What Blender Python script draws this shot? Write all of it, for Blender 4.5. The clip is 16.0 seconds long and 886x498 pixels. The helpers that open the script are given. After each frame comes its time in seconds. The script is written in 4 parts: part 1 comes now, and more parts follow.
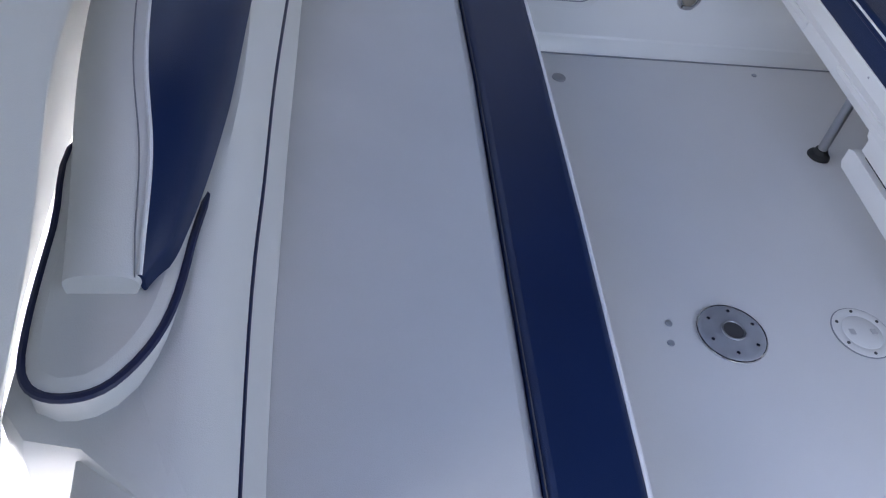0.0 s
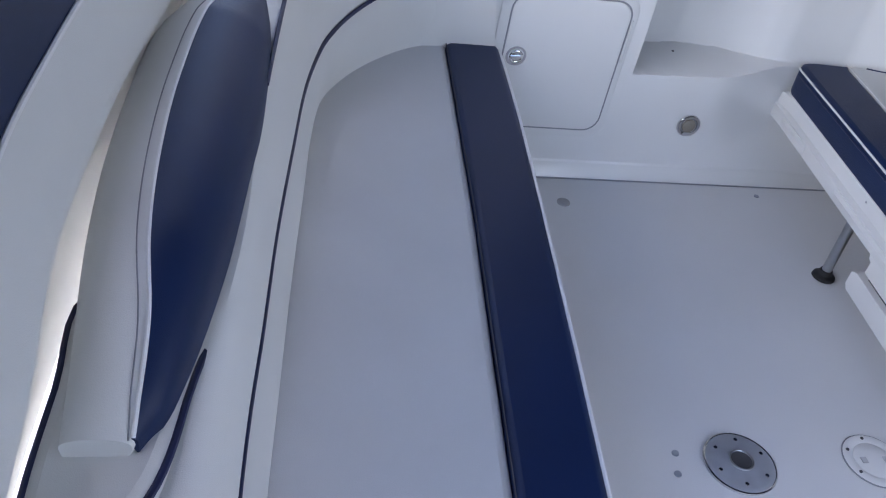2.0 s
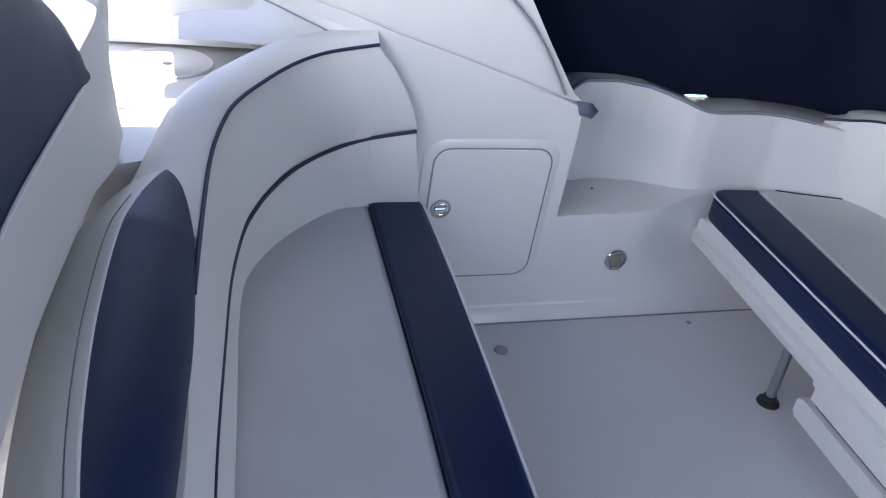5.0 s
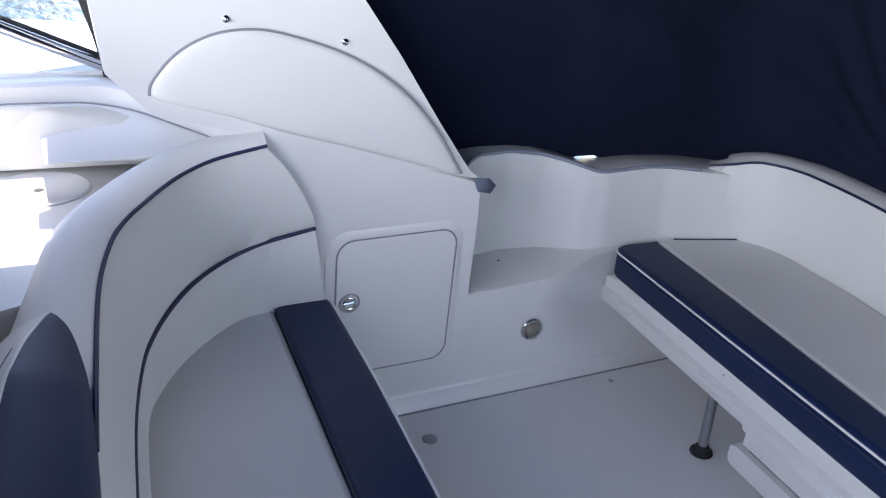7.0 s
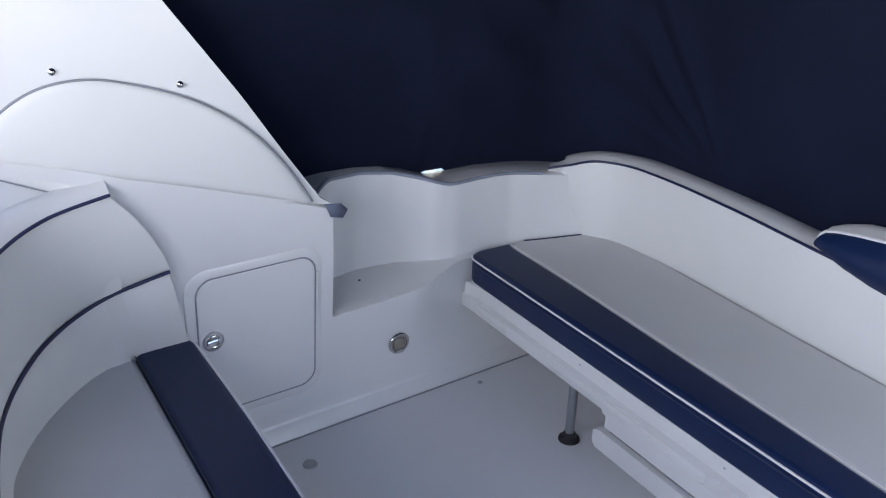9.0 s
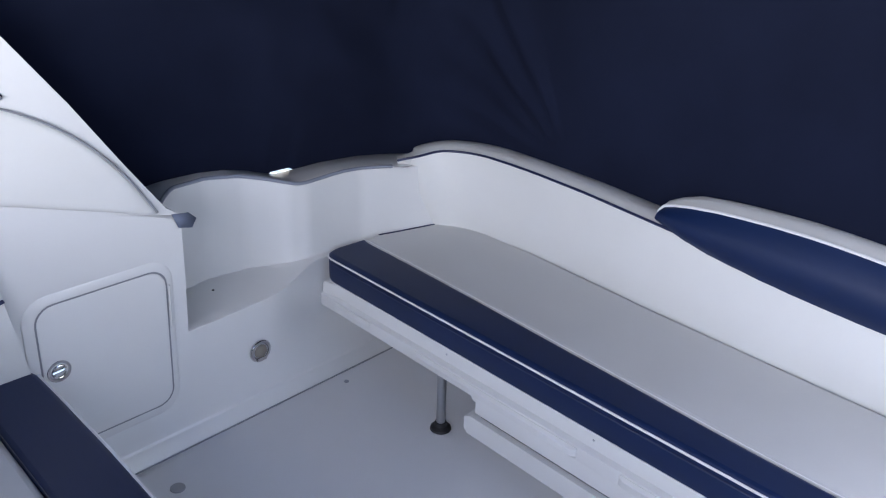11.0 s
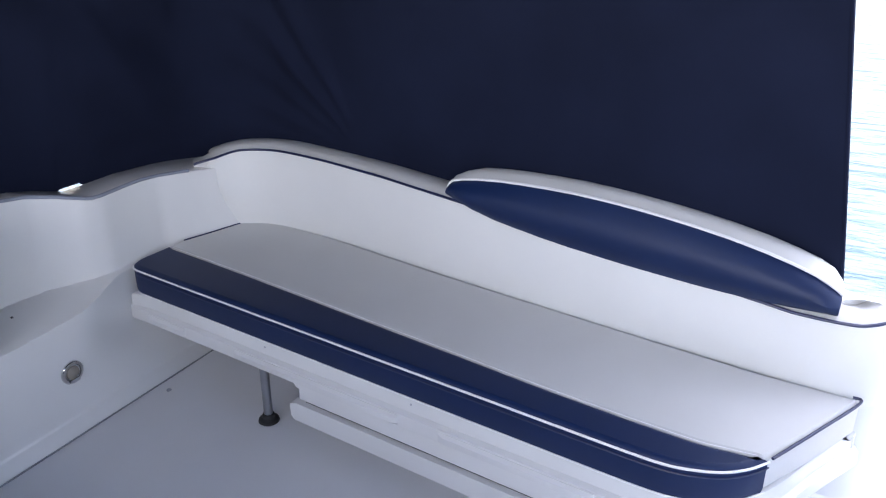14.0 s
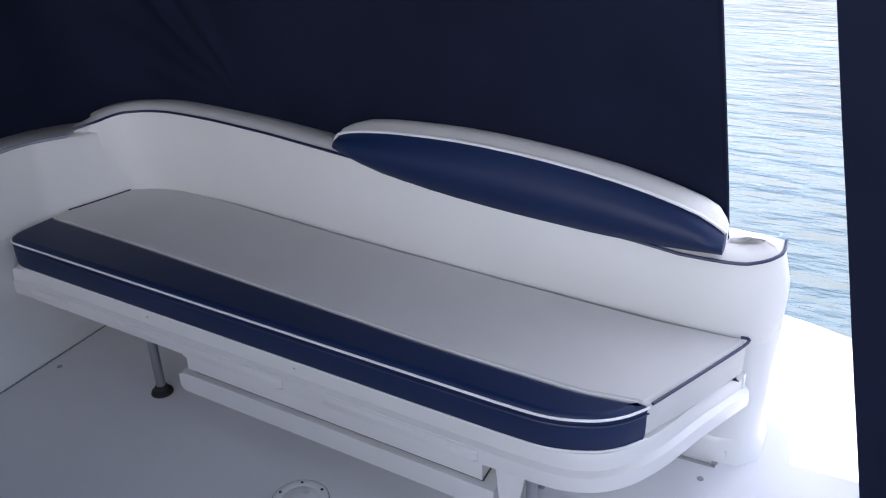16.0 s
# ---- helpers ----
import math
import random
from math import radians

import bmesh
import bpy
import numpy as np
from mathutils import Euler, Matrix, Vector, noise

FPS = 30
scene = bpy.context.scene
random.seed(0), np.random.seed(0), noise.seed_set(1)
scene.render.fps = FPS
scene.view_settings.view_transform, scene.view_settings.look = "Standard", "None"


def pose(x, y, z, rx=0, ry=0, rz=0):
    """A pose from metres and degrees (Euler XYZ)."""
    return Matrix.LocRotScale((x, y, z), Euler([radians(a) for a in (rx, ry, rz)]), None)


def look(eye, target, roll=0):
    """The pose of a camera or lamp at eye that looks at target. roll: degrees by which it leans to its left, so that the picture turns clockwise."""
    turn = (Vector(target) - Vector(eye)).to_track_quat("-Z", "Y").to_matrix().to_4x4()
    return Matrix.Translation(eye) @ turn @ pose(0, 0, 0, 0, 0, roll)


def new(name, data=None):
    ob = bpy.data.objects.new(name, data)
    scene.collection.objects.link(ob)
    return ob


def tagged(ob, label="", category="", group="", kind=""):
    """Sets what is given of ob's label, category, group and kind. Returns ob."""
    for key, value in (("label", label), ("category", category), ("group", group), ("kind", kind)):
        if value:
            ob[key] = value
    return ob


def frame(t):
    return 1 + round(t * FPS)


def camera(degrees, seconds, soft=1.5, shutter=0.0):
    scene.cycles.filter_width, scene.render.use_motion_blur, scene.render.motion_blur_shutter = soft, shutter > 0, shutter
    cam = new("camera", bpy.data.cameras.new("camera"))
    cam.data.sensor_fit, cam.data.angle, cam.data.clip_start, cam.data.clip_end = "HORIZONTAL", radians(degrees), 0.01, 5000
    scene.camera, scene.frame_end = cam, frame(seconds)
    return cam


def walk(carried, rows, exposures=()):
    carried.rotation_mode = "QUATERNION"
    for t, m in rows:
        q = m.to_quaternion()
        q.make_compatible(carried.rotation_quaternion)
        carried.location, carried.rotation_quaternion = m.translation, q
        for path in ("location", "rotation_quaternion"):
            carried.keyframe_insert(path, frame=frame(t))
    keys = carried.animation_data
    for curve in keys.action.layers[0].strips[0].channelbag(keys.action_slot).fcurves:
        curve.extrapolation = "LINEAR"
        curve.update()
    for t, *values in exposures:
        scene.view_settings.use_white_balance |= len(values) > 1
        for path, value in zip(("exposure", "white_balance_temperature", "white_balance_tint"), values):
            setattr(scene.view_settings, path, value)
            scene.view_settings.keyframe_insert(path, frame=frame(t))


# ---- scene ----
cam = camera(55.82, 16.0, soft=1.15)
walk(cam, [
    (0, pose(-0.7875, -2.4866, 1.5298, 44.663, -9.069, -7.471)),
    (0.5, look((-0.772, -2.488, 1.551), (-0.365, -1.076, 0.194), 12.0)),
    (1, look((-0.774, -2.486, 1.578), (-0.375, -1.029, 0.267), 11.9)),
    (1.5, look((-0.770, -2.491, 1.614), (-0.385, -0.988, 0.352), 11.1)),
    (2, pose(-0.7494, -2.4732, 1.6185, 51.496, -7.637, -6.658)),
    (2.5, pose(-0.7588, -2.4096, 1.6039, 53.577, -6.412, -9.217)),
    (3, pose(-0.7648, -2.3409, 1.6275, 54.194, -5.987, -10.006)),
    (3.5, pose(-0.7770, -2.3164, 1.6333, 55.757, -6.674, -11.566)),
    (6, pose(-0.8198, -2.2350, 1.7020, 63.312, -6.346, -17.629)),
    (6.5, pose(-0.8323, -2.1990, 1.6908, 65.159, -5.756, -20.567)),
    (7, pose(-0.8005, -2.1770, 1.6980, 65.371, -3.410, -24.233)),
    (7.5, pose(-0.7913, -2.1774, 1.7115, 66.083, -2.791, -27.416)),
    (8, pose(-0.7853, -2.1902, 1.7339, 65.921, -1.539, -30.260)),
    (8.5, pose(-0.7877, -2.2147, 1.7490, 66.072, -1.468, -32.885)),
    (9, pose(-0.7964, -2.2371, 1.7658, 66.329, -1.409, -34.978)),
    (11.5, pose(-0.8337, -2.1685, 1.7865, 65.646, -1.594, -49.938)),
    (12, pose(-0.8721, -2.1665, 1.7984, 65.575, -1.505, -52.948)),
    (12.5, pose(-0.9127, -2.1818, 1.8087, 65.653, -1.615, -55.571)),
    (13, pose(-0.9650, -2.1991, 1.8248, 65.444, -1.870, -58.052)),
    (13.5, pose(-0.9265, -2.2470, 1.8240, 65.561, -0.999, -59.276)),
    (14, pose(-0.8748, -2.3123, 1.8159, 65.371, -0.001, -60.465)),
    (14.5, pose(-0.8200, -2.3558, 1.8036, 64.535, 0.435, -61.533)),
    (15, pose(-0.7595, -2.4094, 1.7806, 63.766, 0.847, -62.226)),
    (15.5, pose(-0.7195, -2.4597, 1.7586, 63.407, 1.169, -62.960)),
    (16, pose(-0.6821, -2.4972, 1.7458, 62.747, 1.397, -63.675)),
], exposures=[(0, 2.3, 6500, 19), (2, 2.35, 6550, 20), (3.5, 2.25, 6600, 20), (6, 1.98, 6600, 20), (9, 1.95, 6600, 20), (12.5, 2.3, 6550, 21), (14, 2.1, 6650, 21), (16, 1.52, 6750, 21)])

# ---- light ----
SUN_ELEV, SUN_AZ = radians(80), radians(22)
world = bpy.data.worlds.new("sky")
scene.world = world
world.use_nodes = True
wn = world.node_tree.nodes
sky = wn.new("ShaderNodeTexSky")
sky.sky_type, sky.sun_disc = "NISHITA", False
sky.sun_elevation, sky.sun_rotation = SUN_ELEV, SUN_AZ
wn["Background"].inputs[1].default_value = 0.15
world.node_tree.links.new(sky.outputs[0], wn["Background"].inputs[0])
sun = new("sun", bpy.data.lights.new("sun", "SUN"))
sun.data.energy, sun.data.angle, sun.data.color = 3.3, radians(0.5), (1.0, 0.95, 0.88)
sd = Vector((math.sin(SUN_AZ) * math.cos(SUN_ELEV), math.cos(SUN_AZ) * math.cos(SUN_ELEV), math.sin(SUN_ELEV)))
sun.matrix_world = look(sd * 30, (0, 0, 0))
# added fill lamp ahead of the helm, standing in for daylight from forward
front = new("front_fill", bpy.data.lights.new("front_fill", "AREA"))
front.data.shape, front.data.size, front.data.size_y, front.data.energy, front.data.color = "RECTANGLE", 2.4, 0.8, 26.0, (0.93, 0.98, 1.0)
front.matrix_world = look((-1.95, -1.75, 1.72), (1.3, -1.2, 0.6))
# added fill lamp on the unseen near side, standing in for skylight
near = new("near_fill", bpy.data.lights.new("near_fill", "AREA"))
near.data.shape, near.data.size, near.data.size_y, near.data.energy, near.data.color = "RECTANGLE", 1.1, 1.3, 2.0, (0.97, 0.98, 1.0)
near.matrix_world = look((1.15, -3.3, 1.3), (1.15, -1.5, 0.5))
# the gap between the stern curtains
stern = new("stern_opening", bpy.data.lights.new("stern_opening", "AREA"))
stern.data.shape, stern.data.size, stern.data.size_y, stern.data.energy, stern.data.color = "RECTANGLE", 0.4, 1.5, 4.2, (0.82, 0.91, 1.0)
stern.matrix_world = look((1.78, -2.52, 1.35), (0.9, -1.6, 0.5))


# ---- materials ----
def material(name, colour, rough=0.5, metal=0.0, grain=0.0, grain_size=300.0, stain=0.06, stain_size=3.0, coat=0.0, weave=False, gloss=0.5):
    """A surface with slow stains, fine grain in the colour and a fine relief."""
    m = bpy.data.materials.new(name)
    m.use_nodes = True
    nt = m.node_tree
    b = nt.nodes["Principled BSDF"]
    tc = nt.nodes.new("ShaderNodeTexCoord")
    slow = nt.nodes.new("ShaderNodeTexNoise")
    slow.inputs["Scale"].default_value, slow.inputs["Detail"].default_value = stain_size, 5
    nt.links.new(tc.outputs["Object"], slow.inputs["Vector"])
    ramp = nt.nodes.new("ShaderNodeMapRange")
    ramp.inputs["From Min"].default_value, ramp.inputs["From Max"].default_value = 0.3, 0.7
    ramp.inputs["To Min"].default_value, ramp.inputs["To Max"].default_value = 1 - stain, 1 + stain
    nt.links.new(slow.outputs[0], ramp.inputs[0])
    mul = nt.nodes.new("ShaderNodeVectorMath")
    mul.operation = "SCALE"
    mul.inputs[0].default_value = colour
    nt.links.new(ramp.outputs[0], mul.inputs["Scale"])
    nt.links.new(mul.outputs[0], b.inputs["Base Color"])
    b.inputs["Roughness"].default_value, b.inputs["Metallic"].default_value = rough, metal
    b.inputs["Specular IOR Level"].default_value = gloss
    b.inputs["Coat Weight"].default_value = coat
    b.inputs["Coat Roughness"].default_value = 0.12
    if grain:
        fine = nt.nodes.new("ShaderNodeTexVoronoi" if not weave else "ShaderNodeTexNoise")
        fine.inputs["Scale"].default_value = grain_size
        nt.links.new(tc.outputs["Object"], fine.inputs["Vector"])
        bump = nt.nodes.new("ShaderNodeBump")
        bump.inputs["Strength"].default_value, bump.inputs["Distance"].default_value = grain, 0.0006
        nt.links.new(fine.outputs[0], bump.inputs["Height"])
        big = nt.nodes.new("ShaderNodeBump")
        big.inputs["Strength"].default_value, big.inputs["Distance"].default_value = 0.25, 0.006
        nt.links.new(slow.outputs[0], big.inputs["Height"])
        nt.links.new(bump.outputs[0], big.inputs["Normal"])
        nt.links.new(big.outputs[0], b.inputs["Normal"])
    return m


GEL = material("white gelcoat", (0.66, 0.66, 0.65), 0.28, stain=0.03, coat=0.3, stain_size=2.0)
DECK = material("non-slip deck gelcoat", (0.66, 0.66, 0.66), 0.6, grain=0.5, grain_size=420, stain=0.04, stain_size=1.5)
VINYL = material("white vinyl", (0.66, 0.66, 0.64), 0.5, grain=0.35, grain_size=600, stain=0.03)
GREY = material("pale grey vinyl", (0.55, 0.55, 0.54), 0.55, grain=0.5, grain_size=700, stain=0.04)
NAVY = material("navy vinyl", (0.005, 0.0165, 0.062), 0.46, grain=0.4, grain_size=650, stain=0.10, gloss=0.3)
CORD = material("navy piping", (0.01, 0.016, 0.06), 0.45, stain=0.1)
WCORD = material("white piping", (0.75, 0.75, 0.75), 0.45, stain=0.03)
CANVAS = material("navy acrylic canvas", (0.0085, 0.0115, 0.0265), 0.95, grain=0.4, grain_size=900, stain=0.12, stain_size=4, weave=True, gloss=0.08)
CHROME = material("polished stainless steel", (0.62, 0.61, 0.6), 0.12, metal=1.0, stain=0.05)
ALU = material("brushed aluminium", (0.42, 0.43, 0.45), 0.42, metal=1.0, stain=0.1, stain_size=12)
RUBBER = material("black rubber", (0.012, 0.012, 0.013), 0.6, stain=0.1)
# DARK: near-black for the shade in gaps and holes, and for screw heads
DARK = material("dark gap shade and screw colour", (0.05, 0.05, 0.055), 0.7, stain=0.1)
SEAL = material("grey sealant", (0.22, 0.23, 0.25), 0.6, stain=0.1)
PLASTIC = material("white plastic", (0.68, 0.68, 0.67), 0.4, stain=0.03)


ANOD = material("matte anodised aluminium", (0.36, 0.38, 0.42), 0.5, metal=0.45, stain=0.12, stain_size=14)


# ---- builders ----
def part(name, bm, mat, parent=None, label="", smooth=True):
    me = bpy.data.meshes.new(name)
    bmesh.ops.recalc_face_normals(bm, faces=bm.faces[:])
    bm.to_mesh(me)
    bm.free()
    me.materials.append(mat)
    if smooth:
        me.polygons.foreach_set("use_smooth", [True] * len(me.polygons))
        me.set_sharp_from_angle(angle=radians(38))
    ob = new(name, me)
    if parent:
        ob.parent = parent
    if label:
        tagged(ob, label)
    return ob


def thing(name, label, category, group="", kind=""):
    return tagged(new(name), label, category, group, kind)


def spline(pts, n=8, closed=False):
    """Catmull-Rom through the points."""
    P = [Vector(p) for p in pts]
    out, m = [], len(P)
    for i in range(m if closed else m - 1):
        a, b, c, d = (P[(i + k) % m] if closed else P[min(max(i + k, 0), m - 1)] for k in (-1, 0, 1, 2))
        for k in range(n):
            t = k / n
            out.append(0.5 * ((2 * b) + (c - a) * t + (2 * a - 5 * b + 4 * c - d) * t * t + (3 * b - a - 3 * c + d) * t ** 3))
    if not closed:
        out.append(P[-1])
    return out


def loft(rings, cap=True, closed=True):
    """A skin over rings of equal count."""
    bm = bmesh.new()
    R = [[bm.verts.new(p) for p in r] for r in rings]
    n = len(R[0])
    for a, b in zip(R, R[1:]):
        for i in range(n if closed else n - 1):
            j = (i + 1) % n
            bm.faces.new((a[i], a[j], b[j], b[i]))
    if cap and closed:
        bm.faces.new(R[0][::-1])
        bm.faces.new(R[-1])
    return bm


def tube(pts, r, seg=8, closed=False):
    P = [Vector(p) for p in pts]
    rings, n, side = [], len(P), None
    for i, p in enumerate(P):
        a, b = (P[i - 1], P[(i + 1) % n]) if closed else (P[max(i - 1, 0)], P[min(i + 1, n - 1)])
        t = (b - a).normalized()
        if side is None:
            side = t.cross((0, 0, 1) if abs(t.z) < 0.9 else (1, 0, 0)).normalized()
        side = (side - t * side.dot(t)).normalized()
        up = t.cross(side)
        rings.append([p + r * (side * math.cos(2 * math.pi * k / seg) + up * math.sin(2 * math.pi * k / seg)) for k in range(seg)])
    if closed:
        rings.append(rings[0])
    return loft(rings, cap=not closed)


def inset(poly, d):
    """A closed plan outline moved inwards by d."""
    n = len(poly)
    area = sum(poly[i].x * poly[(i + 1) % n].y - poly[(i + 1) % n].x * poly[i].y for i in range(n))
    s = 1 if area > 0 else -1
    out = []
    for i in range(n):
        t = (poly[(i + 1) % n] - poly[i - 1])
        nrm = Vector((-t.y, t.x, 0)).normalized() * s
        out.append(poly[i] + nrm * d)
    return out


def resample(pts, step, closed=True):
    P = [Vector(p) for p in pts]
    if closed:
        P.append(P[0])
    out = []
    for a, b in zip(P, P[1:]):
        k = max(1, round((b - a).length / step))
        out += [a.lerp(b, i / k) for i in range(k)]
    return out if closed else out + [P[-1]]


def thin(poly, gap):
    """Drops points that crowd closer than gap."""
    out = []
    for p in poly:
        if not out or (p - out[-1]).length > gap:
            out.append(p)
    while (out[0] - out[-1]).length < gap:
        out.pop()
    return out


def cushion(outline, z0, z1, r=0.03, crown=0.015):
    """A padded slab over a plan outline, its edges rounded by r and its top slightly crowned."""
    ol = thin([Vector((p[0], p[1], 0)) for p in outline], 0.018)
    rings = []
    for d, z in ((r * 0.8, z0), (r * 0.25, z0 + r * 0.3), (0, z0 + r), (0, z1 - r * 0.8), (r * 0.12, z1 - r * 0.35), (r * 0.5, z1 - r * 0.05), (r * 0.9, z1 + crown * 0.2)):
        rings.append([p + Vector((0, 0, z)) for p in inset(ol, d)])
    bm = loft(rings, cap=False)
    for ring in (rings[0][::-1], rings[-1]):
        bm.faces.new([bm.verts.new(p) for p in ring])
    return bm


def slab(poly, axis, a, b, bevel=0.0):
    """A flat outline, given in the plane across axis, thickened from a to b."""
    def at(p, v):
        return {"x": (v, p[0], p[1]), "y": (p[0], v, p[1]), "z": (p[0], p[1], v)}[axis]
    bm = loft([[at(p, a) for p in poly], [at(p, b) for p in poly]])
    if bevel:
        bmesh.ops.bevel(bm, geom=[e for e in bm.edges if e.calc_face_angle(0) > 0.6], offset=bevel, segments=3, affect="EDGES", profile=0.5)
    return bm


def rbox(x0, x1, y0, y1, z0, z1, bevel=0.01):
    return slab([(x0, y0), (x1, y0), (x1, y1), (x0, y1)], "z", z0, z1, bevel)


def rrect(x0, x1, z0, z1, r, n=6):
    out = []
    for cx, cz, a0 in ((x1 - r, z1 - r, 0), (x0 + r, z1 - r, 90), (x0 + r, z0 + r, 180), (x1 - r, z0 + r, 270)):
        for k in range(n + 1):
            a = radians(a0 + 90 * k / n)
            out.append((cx + r * math.cos(a), cz + r * math.sin(a)))
    return out


def lathe(profile, seg=32, m=Matrix()):
    """A turned shape from (radius, height) pairs."""
    rings = [[m @ Vector((r * math.cos(2 * math.pi * k / seg), r * math.sin(2 * math.pi * k / seg), z)) for k in range(seg)] for r, z in profile]
    return loft(rings)


def merge(*bms):
    out = bmesh.new()
    for b in bms:
        me = bpy.data.meshes.new("tmp")
        b.to_mesh(me)
        b.free()
        out.from_mesh(me)
        bpy.data.meshes.remove(me)
    return out


def smoothstep(a, b, x):
    t = min(max((x - a) / (b - a), 0), 1)
    return t * t * (3 - 2 * t)


def polyline(table, x):
    """Linear reading of a short table of pairs."""
    if x <= table[0][0]:
        return table[0][1]
    for (a, u), (b, v) in zip(table, table[1:]):
        if x <= b:
            return u + (v - u) * (x - a) / (b - a)
    return table[-1][1]


# ---- structure: floor, hull side, transom, stern deck, water ----
floor = tagged(part("floor", slab([(-2.6, -3.6), (1.75, -3.6), (1.75, 0.02), (-2.6, 0.02)], "z", -0.06, 0.0), DECK, smooth=False),
               "white non-slip fibreglass cockpit floor", "floor", kind="structure")

WALL_TOP = [(-2.0, 1.10), (-0.95, 1.12), (-0.72, 1.12), (-0.60, 1.105), (-0.30, 1.02), (0.04, 0.925), (0.26, 0.855), (0.335, 0.828), (0.36, 0.815), (0.40, 0.822), (0.47, 0.826), (0.60, 0.822), (0.70, 0.810), (0.80, 0.785), (0.90, 0.752), (1.0, 0.75), (1.12, 0.75), (1.28, 0.737), (1.40, 0.724), (1.5, 0.712), (1.8, 0.705)]


def wall_y(x, z):
    """How far out the hull side lies: a cove at the floor, the recess behind the step."""
    y = 0.0
    y -= 0.022 * (1 - min(z / 0.06, 1)) ** 1.5 + 0.006 * (1 - smoothstep(0.057, 0.064, z))
    y -= 0.045 * smoothstep(0.1, 0.8, z) * (1 - smoothstep(0.5, 1.1, x))
    depth = polyline([(0.344, 0.0), (0.362, 0.15), (0.45, 0.235), (0.58, 0.25), (0.72, 0.215), (0.86, 0.135), (0.94, 0.115), (1.05, 0.118), (1.2, 0.115), (1.38, 0.06), (1.57, -0.02), (1.8, -0.10)], x)
    lip = polyline([(0.35, 0.425), (0.95, 0.445), (1.2, 0.42), (1.8, 0.38)], x)
    y += depth * smoothstep(lip, lip + 0.012, z)
    y += 0.10 * smoothstep(0.66, 1.0, x) * smoothstep(0.06, 0.24, z) * (1 - smoothstep(lip, lip + 0.012, z))
    y += 0.245 * smoothstep(0.36, 0.74, -x)
    return y


xs = sorted({-2.0, -1.6, -1.2, -0.95, -0.8, -0.7, -0.65} | {round(-0.6 + 0.02 * i, 4) for i in range(119)} | {0.34, 0.344, 0.349, 0.353, 0.358, 0.362, 0.37})
zf = [0, 0.008, 0.02, 0.035, 0.05, 0.055, 0.058, 0.062, 0.066, 0.1, 0.15, 0.2, 0.25, 0.3, 0.34, 0.38, 0.395, 0.405, 0.412, 0.418, 0.424, 0.427, 0.430, 0.433, 0.436, 0.439, 0.442, 0.445, 0.448, 0.451, 0.454, 0.458, 0.464, 0.48, 0.54, 0.6, 0.66, 0.72]
bm = bmesh.new()
cols = []
for x in xs:
    top = polyline(WALL_TOP, x)
    zs = zf + [0.72 + (top - 0.72) * k / 5 for k in (1, 2, 3, 4)] + [top - 0.006, top]
    col = [Vector((x, wall_y(x, z), z)) for z in zs]
    col[-1].y += 0.008
    yt = wall_y(x, top)
    col += [Vector((x, yt + 0.03, top + 0.004)), Vector((x, max(yt + 0.12, 0.26), top + 0.002)), Vector((x, max(0.34, yt + 0.14), top - 0.03)), Vector((x, 0.36, -0.05))]
    cols.append([bm.verts.new(p) for p in col])
for a, b in zip(cols, cols[1:]):
    for i in range(len(a) - 1):
        bm.faces.new((a[i], b[i], b[i + 1], a[i + 1]))
wall = tagged(part("wall_side", bm, GEL), "white gelcoat hull side moulding with a stepped recess", "wall", kind="structure")
tagged(part("trim", tube([(x, -0.030, 0.002) for x in (-0.1, 0.5, 1.0, 1.45)], 0.0032, 6), SEAL), "grey sealant line along the floor edge", "trim", kind="structure")


tagged(part("trim", tube([(x, wall_y(x, polyline(WALL_TOP, x)) + 0.004, polyline(WALL_TOP, x) + 0.001) for x in [0.37 + 0.03 * i for i in range(33)]], 0.007, 8), material("grey rub strip", (0.22, 0.24, 0.29), 0.6, stain=0.1)), "grey edging along the top of the hull side", "trim", kind="structure")


def bench_front(y):
    return 0.985 + 0.066 * y


def bench_back(y):
    return polyline([(-2.5, 1.365), (-2.1, 1.39), (-1.65, 1.43), (-1.0, 1.495), (-0.45, 1.565), (0.1, 1.60)], y)


# transom moulding behind the bench, with its rounded end post
tw = [(1.42, -2.32), (1.432, -2.385), (1.475, -2.43), (1.54, -2.44), (1.66, -2.42), (1.72, -2.36), (1.74, -2.2), (1.80, -0.6), (1.82, 0.14), (1.58, 0.14), (1.62, -0.2), (1.60, -0.5), (1.53, -1.0), (1.46, -1.65), (1.43, -2.1)]
ol = resample([Vector((*p, 0)) for p in tw], 0.06)
rings = [[p + Vector((0, 0, z)) for p in inset(ol, d)] for d, z in ((-0.015, 0.0), (-0.012, 0.07), (0.0, 0.085), (0.0, 0.58), (0.01, 0.615), (0.035, 0.64))]
tagged(part("wall_transom", loft(rings), GEL), "white gelcoat transom moulding with rounded end", "wall", kind="structure")
deck = tagged(part("pavement", slab([(1.74, -4.2), (2.0, -4.2), (2.22, -2.9), (2.36, -2.5), (2.42, -2.2), (2.42, 0.4), (1.74, 0.4)], "z", -0.10, -0.005, 0.02), GEL), "white fibreglass stern platform in sunshine", "deck", kind="structure")

